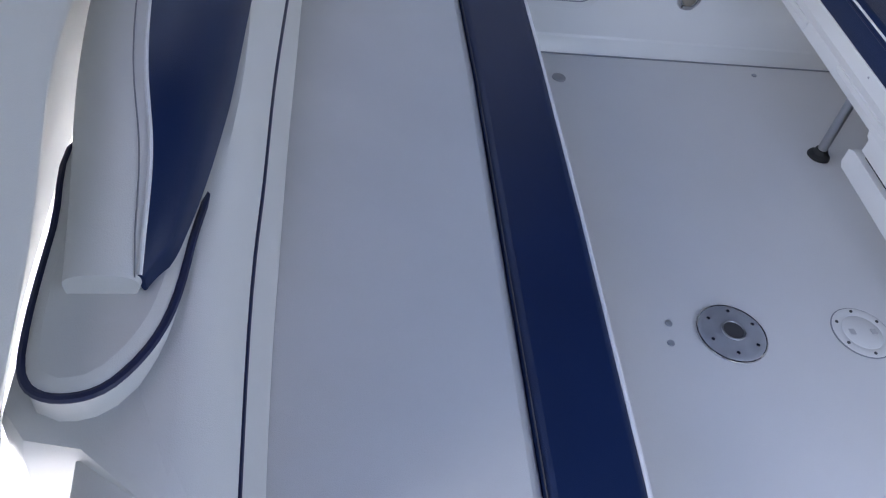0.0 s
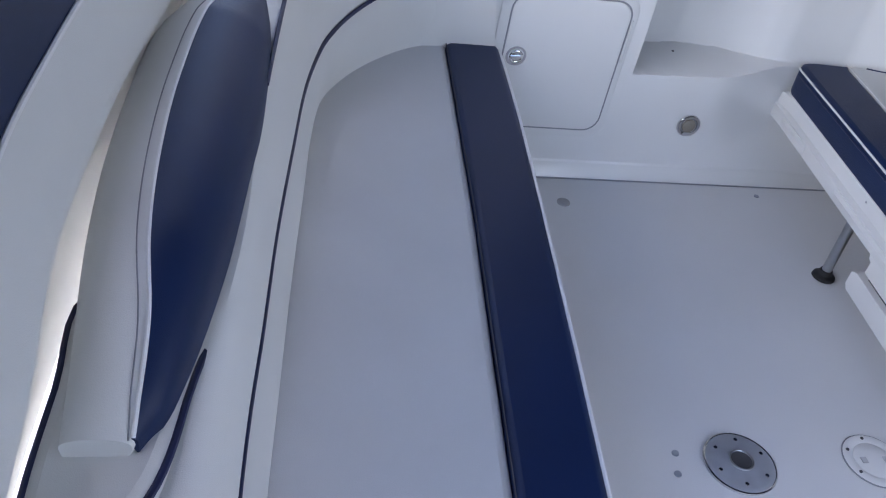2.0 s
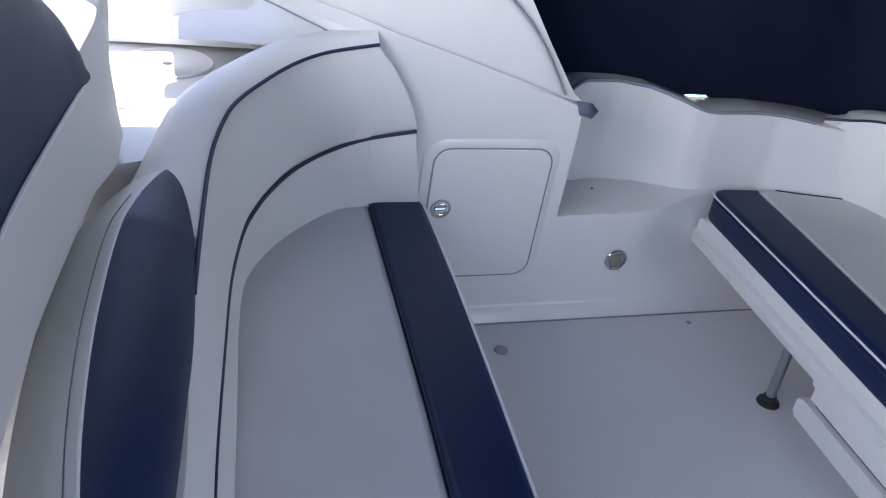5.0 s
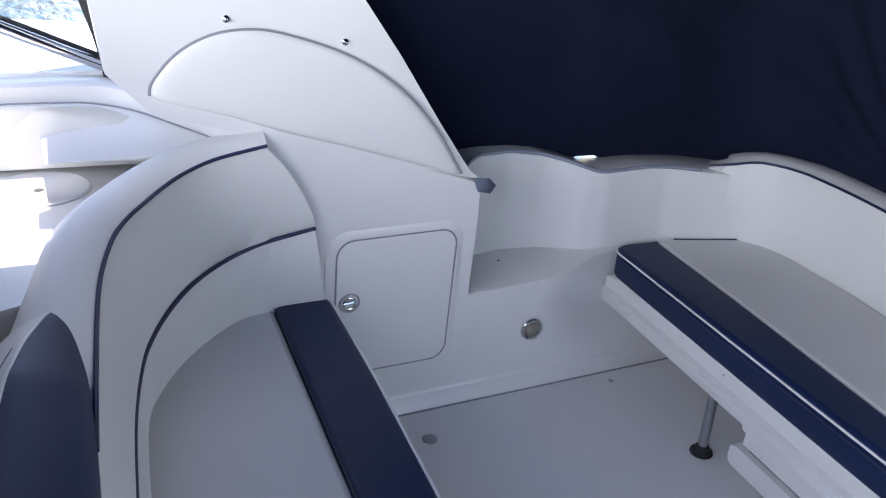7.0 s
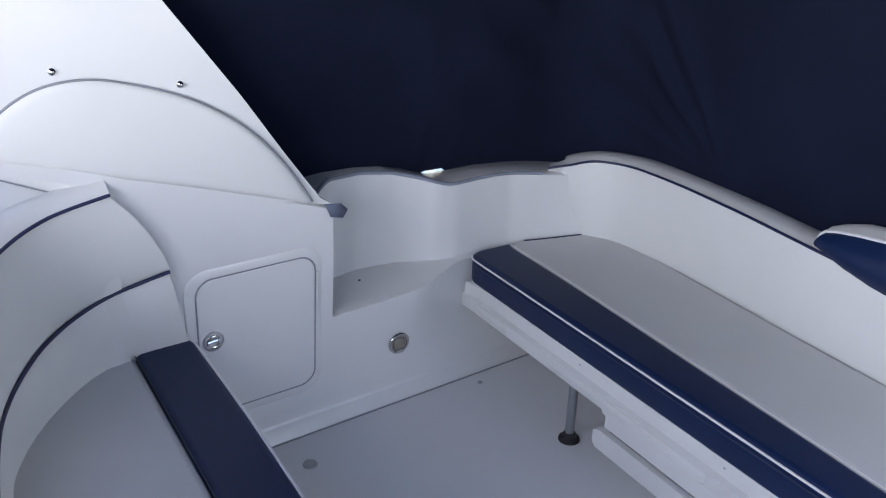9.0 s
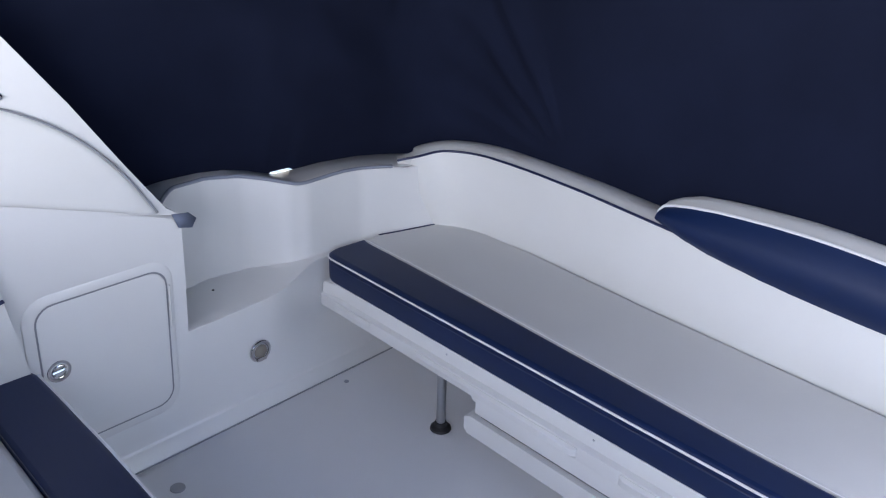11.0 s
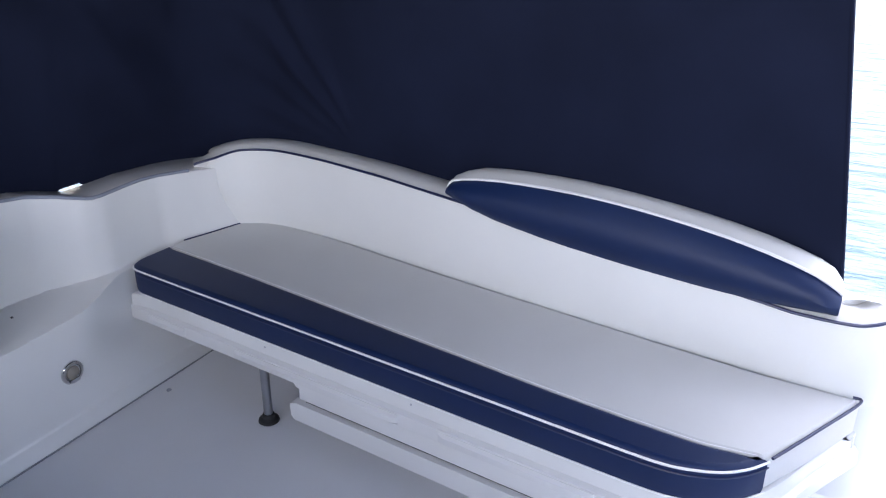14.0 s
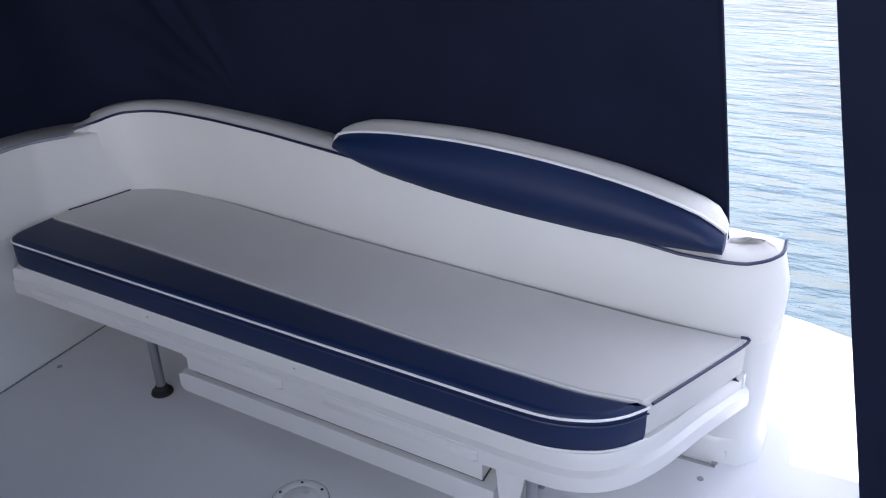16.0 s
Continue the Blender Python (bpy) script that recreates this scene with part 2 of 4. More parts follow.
bm = bmesh.new()
bmesh.ops.create_grid(bm, x_segments=4, y_segments=4, size=600)
bmesh.ops.translate(bm, verts=bm.verts, vec=(0, 0, -0.75))
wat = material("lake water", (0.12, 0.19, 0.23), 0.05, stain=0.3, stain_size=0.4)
nt = wat.node_tree
bs = nt.nodes["Principled BSDF"]
bs.inputs["IOR"].default_value = 1.33
tc = nt.nodes.new("ShaderNodeTexCoord")
mp = nt.nodes.new("ShaderNodeMapping")
mp.inputs["Scale"].default_value = (3.6, 1.1, 1)
mp.inputs["Rotation"].default_value = (0, 0, radians(35))
nz = nt.nodes.new("ShaderNodeTexNoise")
nz.inputs["Scale"].default_value, nz.inputs["Detail"].default_value = 1.6, 6
bp = nt.nodes.new("ShaderNodeBump")
bp.inputs["Strength"].default_value, bp.inputs["Distance"].default_value = 1.0, 0.30
nt.links.new(tc.outputs["Object"], mp.inputs[0])
nt.links.new(mp.outputs[0], nz.inputs["Vector"])
nt.links.new(nz.outputs[0], bp.inputs["Height"])
nt.links.new(bp.outputs[0], bs.inputs["Normal"])
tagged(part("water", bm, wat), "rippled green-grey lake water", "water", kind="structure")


# ---- canvas enclosure ----
def sheet(grid, thick=0.003):
    bm = bmesh.new()
    V = [[bm.verts.new(p) for p in r] for r in grid]
    for a, b in zip(V, V[1:]):
        for i in range(len(a) - 1):
            bm.faces.new((a[i], a[i + 1], b[i + 1], b[i]))
    bmesh.ops.recalc_face_normals(bm, faces=bm.faces[:])
    bmesh.ops.solidify(bm, geom=bm.faces[:], thickness=thick)
    return bm


CPATH = [(-0.42, 0.27), (0.4, 0.275), (1.0, 0.28), (1.36, 0.26), (1.55, 0.19), (1.66, 0.05), (1.70, -0.15), (1.69, -0.5), (1.65, -1.0), (1.59, -1.6), (1.54, -2.262)]


def curtain():
    path = resample(spline([(x, y, 0) for x, y in CPATH], 10), 0.015, False)
    g, n = [], len(path)
    for i, p in enumerate(path):
        u = i / (n - 1)
        d = path[min(i + 4, n - 1)] - path[max(i - 4, 0)]
        inn = Vector((d.y, -d.x, 0)).normalized()
        s_ = 4.5 * u
        if p.y > 0.2:
            base = polyline([(-0.4, 0.82), (0.30, 0.80), (0.42, 0.815), (0.6, 0.812), (0.80, 0.765), (0.87, 0.742), (0.90, 0.758), (0.985, 0.756), (1.01, 0.738), (1.7, 0.70)], p.x)
        else:
            base = polyline([(-2.3, 0.655), (-1.2, 0.66), (-0.9, 0.71), (-0.3, 0.74), (0.1, 0.73), (0.3, 0.70)], p.y)
        row = []
        for j in range(91):
            v = j / 90
            lean = (0.10 + 0.12 * smoothstep(-0.15, 0.26, p.y)) * v
            corner = math.exp(-((s_ - 1.95) / 0.55) ** 2)
            fold = 0.002 * corner * math.sin(11 * (s_ - 1.95) + 6.5 * v) * (0.25 + v)
            fold += 0.010 * math.sin(5.2 * s_ - 4.5 * v + 0.7) + 0.003 * math.sin(13 * s_ + 9 * v) * (1 - u)
            fold += 0.006 * math.exp(-((s_ - 0.95 - 0.95 * (1 - v)) / 0.07) ** 2)
            # creases fanning out from where the cloth is pulled tight over the backrest
            ang = math.atan2(1.4 * v, 2.75 - s_)
            far = math.hypot(1.4 * v, 2.75 - s_)
            for a, w, h in ((0.16, 0.07, 0.024), (0.36, 0.09, 0.040), (0.58, 0.07, 0.030), (0.80, 0.08, 0.050), (1.02, 0.07, 0.036)):
                fold += h * math.exp(-((ang - a) / w) ** 2) * smoothstep(0.05, 0.6, far)
            fold *= smoothstep(0, 0.12, v) * (1 - 0.75 * math.exp(-((s_ - 2.05) / 0.3) ** 2))
            q = p + inn * (lean + fold) + Vector((0, 0, base + (2.15 - base) * v))
            q.y += 0.20 * v * smoothstep(0.6, 1.0, u)
            row.append(q)
        g.append(row)
    return sheet(g), [r for r in g[-1]]


aft = thing("canvas_curtain", "dark navy canvas curtain with soft folds above the bench", "curtain", "canvas curtains")
cb, edge = curtain()
part("cloth", cb, CANVAS, aft)
part("hem", tube(edge, 0.006, 6), CANVAS, aft)
flap = thing("canvas_curtain", "dark navy canvas flap beside the stern opening", "curtain", "canvas curtains")
g = []
for i in range(13):
    y = -2.0 - 0.1 * i
    g.append([(1.42 + 0.01 * math.sin(i * 1.3 + v), -2.255 - 0.471 * (1 - v / 20) - 0.085 * i, 0.005 + 2.145 * v / 20) for v in range(21)])
part("cloth", sheet(g), CANVAS, flap)
# unseen canopy; its notched outline is made up to steer sun and shade
roof = tagged(part("ceiling", slab([(-1.05, -3.4), (1.64, -3.4), (1.64, 0.12), (-0.30, 0.12), (-0.30, 0.75), (-2.3, 0.75), (-2.3, 0.30), (-0.77, 0.30), (-0.77, -0.22), (-2.3, -0.22), (-2.3, -0.6), (-1.05, -0.6)], "z", 2.15, 2.155), CANVAS, smooth=False), "unseen navy canvas canopy, notched to shape the sunlight", "canopy", kind="structure")


# added sheet out of view, keeps skylight off the hull side
screen = thing("canvas_curtain", "unseen dark navy sheet added to block light from the near side", "curtain", "canvas curtains")
part("cloth", sheet([[(-1.3 + 0.1 * i, -3.36 + 0.015 * math.sin(1.7 * i + 0.2 * v), 0.005 + 2.145 * v / 12) for v in range(13)] for i in range(14)]), CANVAS, screen)


# ---- transom bench ----
def bench():
    b = thing("transom_bench", "white fibreglass folding bench on steel legs along the transom", "bench")
    rim = [(bench_front(0.11) - 0.018, 0.11), (bench_front(-1.0) - 0.018, -1.0), (bench_front(-1.9) - 0.018, -1.9)]
    corner = spline([(0.842, -1.9, 0), (0.846, -2.04, 0), (0.90, -2.15, 0), (1.02, -2.235, 0), (1.20, -2.31, 0), (1.385, -2.395, 0)], 8)
    plan = resample([Vector((*p, 0)) for p in rim], 0.1, False)[:-1] + corner + [Vector((1.42, -2.38, 0)), Vector((1.44, -2.1, 0)), Vector((1.60, -0.4, 0)), Vector((1.60, 0.11, 0))]
    rings = [[p + Vector((0, 0, z)) for p in inset(plan, d)] for d, z in ((0.05, 0.246), (0.012, 0.244), (0.002, 0.250), (0.0, 0.264), (0.003, 0.296), (0.020, 0.304), (0.022, 0.340), (0.027, 0.351), (0.08, 0.352))]
    part("tray", loft(rings), GEL, b)
    # raised strip under the rim, interrupted
    for y0, y1 in ((-0.20, 0.0), (-1.15, -0.45), (-1.80, -1.30)):
        ring = lambda y, k: [(bench_front(y) - 0.018 - dx * k, y, z) for dx, z in ((0.0, 0.256), (0.010, 0.261), (0.011, 0.282), (0.0, 0.290))] + [(bench_front(y) + 0.01, y, 0.288), (bench_front(y) + 0.01, y, 0.258)]
        part("rub_strip", loft([ring(y0, 0.1), ring(y0 + 0.02, 1), ring(y1 - 0.02, 1), ring(y1, 0.1)]), GEL, b)
    # storage box hung under the tray, with its lower lid
    def skew(bm):
        for v in bm.verts:
            v.co.x += 0.066 * (v.co.y + 0.7)
        return bm
    part("box", skew(rbox(0.95, 1.36, -1.80, -0.72, 0.168, 0.262, 0.012)), PLASTIC, b, "white plastic box under the seat")
    part("box_lid", skew(slab([(-1.84, 0.085), (-0.70, 0.085), (-0.685, 0.10), (-0.685, 0.145), (-0.71, 0.157), (-1.84, 0.157)], "x", 0.935, 1.36, 0.012)), PLASTIC, b, "white hinged lower lid")
    # the slot's shade is a solid near-black box
    part("slot", skew(rbox(0.958, 1.30, -1.80, -0.74, 0.150, 0.17, 0.002)), DARK, b, "dark filler for the shade in the slot above the lid")
    part("bracket", slab([(-0.665, 0.27), (-0.69, 0.20), (-0.72, 0.19), (-0.72, 0.27)], "x", 0.965, 0.985, 0.003), PLASTIC, b)
    part("bracket", slab([(-1.84, 0.27), (-1.86, 0.08), (-1.90, 0.08), (-1.93, 0.27)], "x", 0.865, 0.895, 0.004), PLASTIC, b)
    for x, y in ((0.975, -0.545), (0.895, -1.935)):
        part("leg", lathe([(0.016, 0.0), (0.016, 0.27)], 16, Matrix.Translation((x, y, 0.012))), ALU, b, "brushed steel tube")
        part("foot", lathe([(0.004, 0.034), (0.02, 0.032), (0.024, 0.018), (0.036, 0.010), (0.038, 0.002), (0.034, 0.0)], 24, Matrix.Translation((x, y, 0.0))), RUBBER, b, "black round rubber foot")
    for y in (-1.2, -0.6):
        part("screw", lathe([(0.004, 0.0), (0.003, 0.002)], 8, Matrix.Translation((bench_front(y) - 0.012, y, 0.345)) @ pose(0, 0, 0, 0, -90, 0)), ALU, b)
    return b


BENCH = bench()


def bench_cushion():
    c = thing("seat_cushion", "bench seat cushion with navy front and pale grey top", "cushion")
    front = [Vector((bench_front(y), y, 0)) for y in (0.045, -0.3, -0.7, -1.1, -1.5, -1.85)]
    fx = bench_front(0.045)
    front = [Vector((fx + a, b, 0)) for a, b in ((0.075, 0.10), (0.045, 0.097), (0.022, 0.088), (0.006, 0.068))] + resample(front, 0.07, False)[:-1]
    corner = spline([(0.863, -1.85, 0), (0.862, -1.98, 0), (0.893, -2.085, 0), (0.94, -2.150, 0), (1.0, -2.195, 0)], 7)
    seam = [Vector((x, y, 0)) for x, y in ((0.993, -2.165), (0.984, -2.09), (0.979, -1.98), (1.008, -1.6), (1.045, -1.271), (1.085, -0.9), (1.125, -0.546), (1.16, -0.2), (1.185, 0.09))]
    blue = front + corner[1:] + spline([Vector((1.0, -2.195, 0))] + seam, 5)[1:]
    part("front_panel", cushion(blue, 0.350, 0.464, 0.020, 0.007), NAVY, c, "navy vinyl front panel")
    end = [Vector((1.003, -2.198, 0)), Vector((1.19, -2.285, 0)), Vector((1.372, -2.366, 0)), Vector((1.392, -2.345, 0))]
    back = [Vector((bench_back(y) + 0.005, y, 0)) for y in (-2.1, -1.65, -1.0, -0.45, -0.1)] + [Vector((1.565, -0.01, 0)), Vector((1.47, 0.02, 0)), Vector((1.35, 0.055, 0)), Vector((1.26, 0.085, 0))]
    grey = [p for p in spline([Vector((1.0, -2.195, 0))] + seam, 5)[::-1]]
    grey = grey[:-1] + end + back
    part("top_panel", cushion([p for p in grey], 0.352, 0.460, 0.016, 0.018), GREY, c, "pale grey vinyl top panel")
    part("piping", tube([p + Vector((-0.002, 0, 0.453)) for p in front + corner[1:]], 0.0036, 8), WCORD, c, "white piping")
    part("piping", tube([p + Vector((0, 0, 0.4655)) for p in spline(seam, 5)], 0.0014, 6), WCORD, c, "thin pale seam piping")
    part("piping", tube([p + Vector((0.0, -0.002, 0.462)) for p in spline(end, 5)], 0.0045, 8), CORD, c, "navy piping")
    part("piping", tube([p + Vector((0.0, -0.004, 0.462)) for p in spline(back[5:], 6)], 0.0028, 6), CORD, c, "navy piping")
    part("seam", tube([p + Vector((-0.004, 0, 0.436)) for p in front[4:] + corner[1:]], 0.0025, 6), CORD, c, "dark seam below the piping")
    lower = [p + Vector((0.003, 0, 0.354)) for p in front + corner[1:]]
    part("piping", tube(lower, 0.003, 6), WCORD, c, "white lower piping")
    return c


bench_cushion()


def bench_backrest(bench_thing):
    path = spline([(1.365, 0.085, 0), (1.425, 0.030, 0), (1.51, -0.015, 0), (1.572, -0.13, 0), (1.585, -0.35, 0), (1.565, -0.6, 0), (1.515, -1.0, 0), (1.475, -1.37, 0), (1.45, -1.65, 0), (1.42, -2.05, 0), (1.405, -2.26, 0), (1.42, -2.36, 0), (1.465, -2.415, 0), (1.535, -2.42, 0)], 8)
    tops = [(0, 0.742), (0.06, 0.757), (0.16, 0.776), (0.25, 0.778), (0.40, 0.764), (0.52, 0.735), (0.62, 0.695), (0.72, 0.665), (0.82, 0.672), (0.90, 0.690), (1, 0.705)]
    face, roll, pipe = [], [], []
    n = len(path)
    for i, p in enumerate(path):
        t = (path[min(i + 1, n - 1)] - path[max(i - 1, 0)]).normalized()
        out = Vector((-t.y, t.x, 0))
        s = i / (n - 1)
        zt = polyline(tops, s)
        e = min(1, (1 - s) * 14 + 0.25) if s > 0.93 else 0.06 + 0.94 * smoothstep(0.0, 0.20, s)
        bulge = 0.02 * e
        prof = [(0.0, 0.42), (-bulge, 0.50), (-bulge * 1.1, 0.56), (-bulge * 0.6, 0.62), (0.012, zt)]
        def put(o, z):
            k = 0.115 * max(0.0, zt - z) / (zt - 0.44)
            f = (s + k * (1 - s)) * (n - 1)
            j = min(int(f), n - 2)
            q = path[j].lerp(path[j + 1], f - j)
            d = (path[j + 1] - path[j]).normalized()
            return q + Vector((-d.y, d.x, 0)) * (o + 0.03 * (1 - smoothstep(0.0, 0.07, s))) + Vector((0, 0, z))
        face.append([put(o, z) for o, z in prof + [(0.09, zt - 0.02), (0.09, 0.42)]])
        w = 0.12 * e
        rollp = [(0.012, zt), (0.03, zt + 0.014 * e), (0.06, zt + 0.022 * e), (0.06 + w * 0.4, zt + 0.018 * e), (0.06 + w * 0.8, zt), (0.06 + w, zt - 0.05), (0.03, zt - 0.06)]
        roll.append([p + out * o + Vector((0, 0, z)) for o, z in rollp])
        pipe.append(p + out * 0.008 + Vector((0, 0, zt + 0.001)))
    b = part("backrest", loft(face), VINYL, bench_thing, "white vinyl backrest")
    part("top_roll", loft(roll), GREY, b, "pale grey rolled top")
    part("piping", tube(pipe, 0.005, 8), CORD, b, "navy piping")
    return b


bench_backrest(BENCH)


def bolster(name, stations, label, piping_mat, seam_at):
    """A lens-shaped headrest: rings along it; the navy panel and the pale back share the seam."""
    b = thing(name, label, "headrest", "bolster headrests")
    part("navy_panel", loft([r[0] for r in stations]), NAVY, b, "navy vinyl panel")
    part("pale_back", loft([r[1] for r in stations]), GREY if seam_at else VINYL, b, "pale vinyl back")
    part("piping", tube([r[2] for r in stations], 0.005 if seam_at else 0.0035, 8), piping_mat, b, "piping along the seam")
    return b


def curve(table, x):
    """Smooth reading of a table of pairs."""
    t = sorted(table)
    pts = spline([(a, c, 0) for a, c in t], 6)
    return polyline([(p.x, p.y) for p in pts], x)


# headrest on the bench's backrest
TOP2 = [(-0.96, 0.785), (-0.98, 0.812), (-1.06, 0.833), (-1.2, 0.852), (-1.45, 0.866), (-1.7, 0.860), (-1.97, 0.834), (-2.16, 0.795), (-2.24, 0.762), (-2.265, 0.745)]
BOT2 = [(-0.96, 0.765), (-1.10, 0.722), (-1.2, 0.703), (-1.43, 0.677), (-1.73, 0.672), (-2.0, 0.674), (-2.15, 0.682), (-2.265, 0.69)]
st = []
ys = [-0.96, -0.965, -0.98, -1.02, -1.08, -1.17, -1.25, -1.35, -1.45, -1.55, -1.65, -1.75, -1.85, -1.95, -2.05, -2.13, -2.19, -2.23, -2.255, -2.265]
for y in ys:
    zt = curve(TOP2, y)
    zb = curve(BOT2, y)
    e = min(1, (-0.96 - y) / 0.12 + 0.05) ** 0.5 * min(1, (y + 2.265) / 0.05 + 0.25) ** 0.5
    x0 = bench_back(y) + 0.035
    h = zt - zb
    fr = [(x0 - 0.004, zb), (x0 - 0.030 * e, zb + h * 0.22), (x0 - 0.036 * e, zb + h * 0.45), (x0 - 0.024 * e, zb + h * 0.72), (x0 + 0.01, zt - h * 0.08), (x0 + 0.02, zt), (x0 + 0.04, zt - 0.01), (x0 + 0.04, zb)]
    bk = [(x0 + 0.02, zt), (x0 + 0.025 * e + 0.02, zt + 0.018 * e), (x0 + 0.05 * e + 0.02, zt + 0.026 * e), (x0 + 0.075 * e + 0.02, zt + 0.020 * e), (x0 + 0.09 * e + 0.02, zt), (x0 + 0.10 * e + 0.02, zt - h * 0.35), (x0 + 0.10 * e + 0.02, zb), (x0 + 0.03, zb), (x0 + 0.03, zt - 0.02)]
    st.append(([(x, y, z) for x, z in fr], [(x, y, z) for x, z in bk], (x0 + 0.014, y, zt + 0.002)))
bolster("headrest_bolster", st, "navy lens-shaped headrest bolster with white piping on the bench backrest", WCORD, True)


# ---- side lounge ----
def lounge_front(y):
    return polyline([(-2.4, -0.30), (-2.1, -0.268), (-1.9, -0.245), (-1.6, -0.222), (-1.2, -0.196), (-0.75, -0.165), (-0.4, -0.146), (0.0, -0.134)], y)


# rails of the wrap-around back: along the seat, along the lower piping, along the upper piping
BASE_RAIL = spline([(-0.15, -0.052, 0.5), (-0.31, -0.055, 0.5), (-0.42, -0.095, 0.5), (-0.52, -0.18, 0.5), (-0.60, -0.275, 0.5), (-0.66, -0.375, 0.5), (-0.70, -0.48, 0.5), (-0.722, -0.66, 0.5), (-0.737, -0.9, 0.5), (-0.756, -1.2, 0.5), (-0.771, -1.5, 0.5), (-0.784, -1.8, 0.5), (-0.794, -2.37, 0.5)], 6)
LOW_RAIL = spline([(-0.188, -0.076, 0.750), (-0.345, -0.078, 0.722), (-0.46, -0.12, 0.70), (-0.555, -0.22, 0.697), (-0.625, -0.325, 0.69), (-0.675, -0.425, 0.682), (-0.71, -0.525, 0.672), (-0.745, -0.71, 0.66), (-0.768, -0.94, 0.64), (-0.79, -1.2, 0.625), (-0.804, -1.45, 0.61), (-0.82, -1.75, 0.60), (-0.825, -2.37, 0.60)], 6)
TOP_RAIL = spline([(-0.322, -0.092, 1.005), (-0.455, -0.115, 0.988), (-0.537, -0.16, 0.976), (-0.60, -0.22, 0.965), (-0.655, -0.295, 0.957), (-0.70, -0.36, 0.948), (-0.738, -0.44, 0.935), (-0.775, -0.575, 0.90), (-0.80, -0.8, 0.855), (-0.822, -1.1, 0.81), (-0.83, -1.4, 0.79), (-0.865, -1.75, 0.73), (-0.87, -2.37, 0.66)], 6)


def lounge():
    base = thing("corner_lounge", "white lounge seat with wrap-around padded vinyl backrest", "sofa")
    pl = [Vector((lounge_front(y) - 0.01, y, 0)) for y in (-0.01, -0.4, -0.9, -1.4, -1.95, -2.38)] + [Vector((-0.80, -2.38, 0)), Vector((-0.80, -0.01, 0))]
    rings = [[p + Vector((0, 0, z)) for p in inset(pl, d)] for d, z in ((0.06, 0.0), (0.06, 0.32), (0.0, 0.34), (0.0, 0.375), (0.02, 0.385))]
    part("base", loft(rings), GEL, base, "white gelcoat base")
    c = thing("seat_cushion", "lounge seat cushion with navy edge and pale grey top", "cushion")
    front = [Vector((lounge_front(y), y, 0)) for y in (-0.06, -0.25, -0.5, -0.9, -1.4, -1.95, -2.38)]
    seam = [Vector((x, y, 0)) for x, y in ((-0.43, -2.38), (-0.405, -1.95), (-0.374, -1.42), (-0.345, -0.95), (-0.321, -0.40), (-0.305, -0.02))]
    blue = resample(front, 0.08, False) + resample(seam, 0.08, False)
    far = spline([(-0.305, -0.02, 0), (-0.21, 0.0, 0), (-0.16, -0.002, 0), (-0.138, -0.03, 0)], 4)[1:-1]
    part("front_panel", cushion(blue + far, 0.385, 0.502, 0.018, 0.006), NAVY, c, "navy vinyl edge panel")
    inner = [Vector((p.x - 0.022, p.y + 0.03 * smoothstep(0.9, 0.4, -p.y), 0)) for p in BASE_RAIL if p.x < -0.31]
    grey = resample(seam[::-1], 0.08, False) + inner[::-1]
    part("top_panel", cushion(grey, 0.387, 0.496, 0.022, 0.016), GREY, c, "pale grey vinyl top panel")
    part("piping", tube([p + Vector((0.001, 0, 0.494)) for p in resample(front, 0.08, False)], 0.005, 8), WCORD, c, "white piping")
    # thin dark tube draws the shade along the lounge seam
    part("piping", tube([p + Vector((0, 0, 0.502)) for p in resample(seam, 0.08, False)], 0.0014, 6), DARK, c, "dark line for the shade in the seam")
    return base


LOUNGE = lounge()


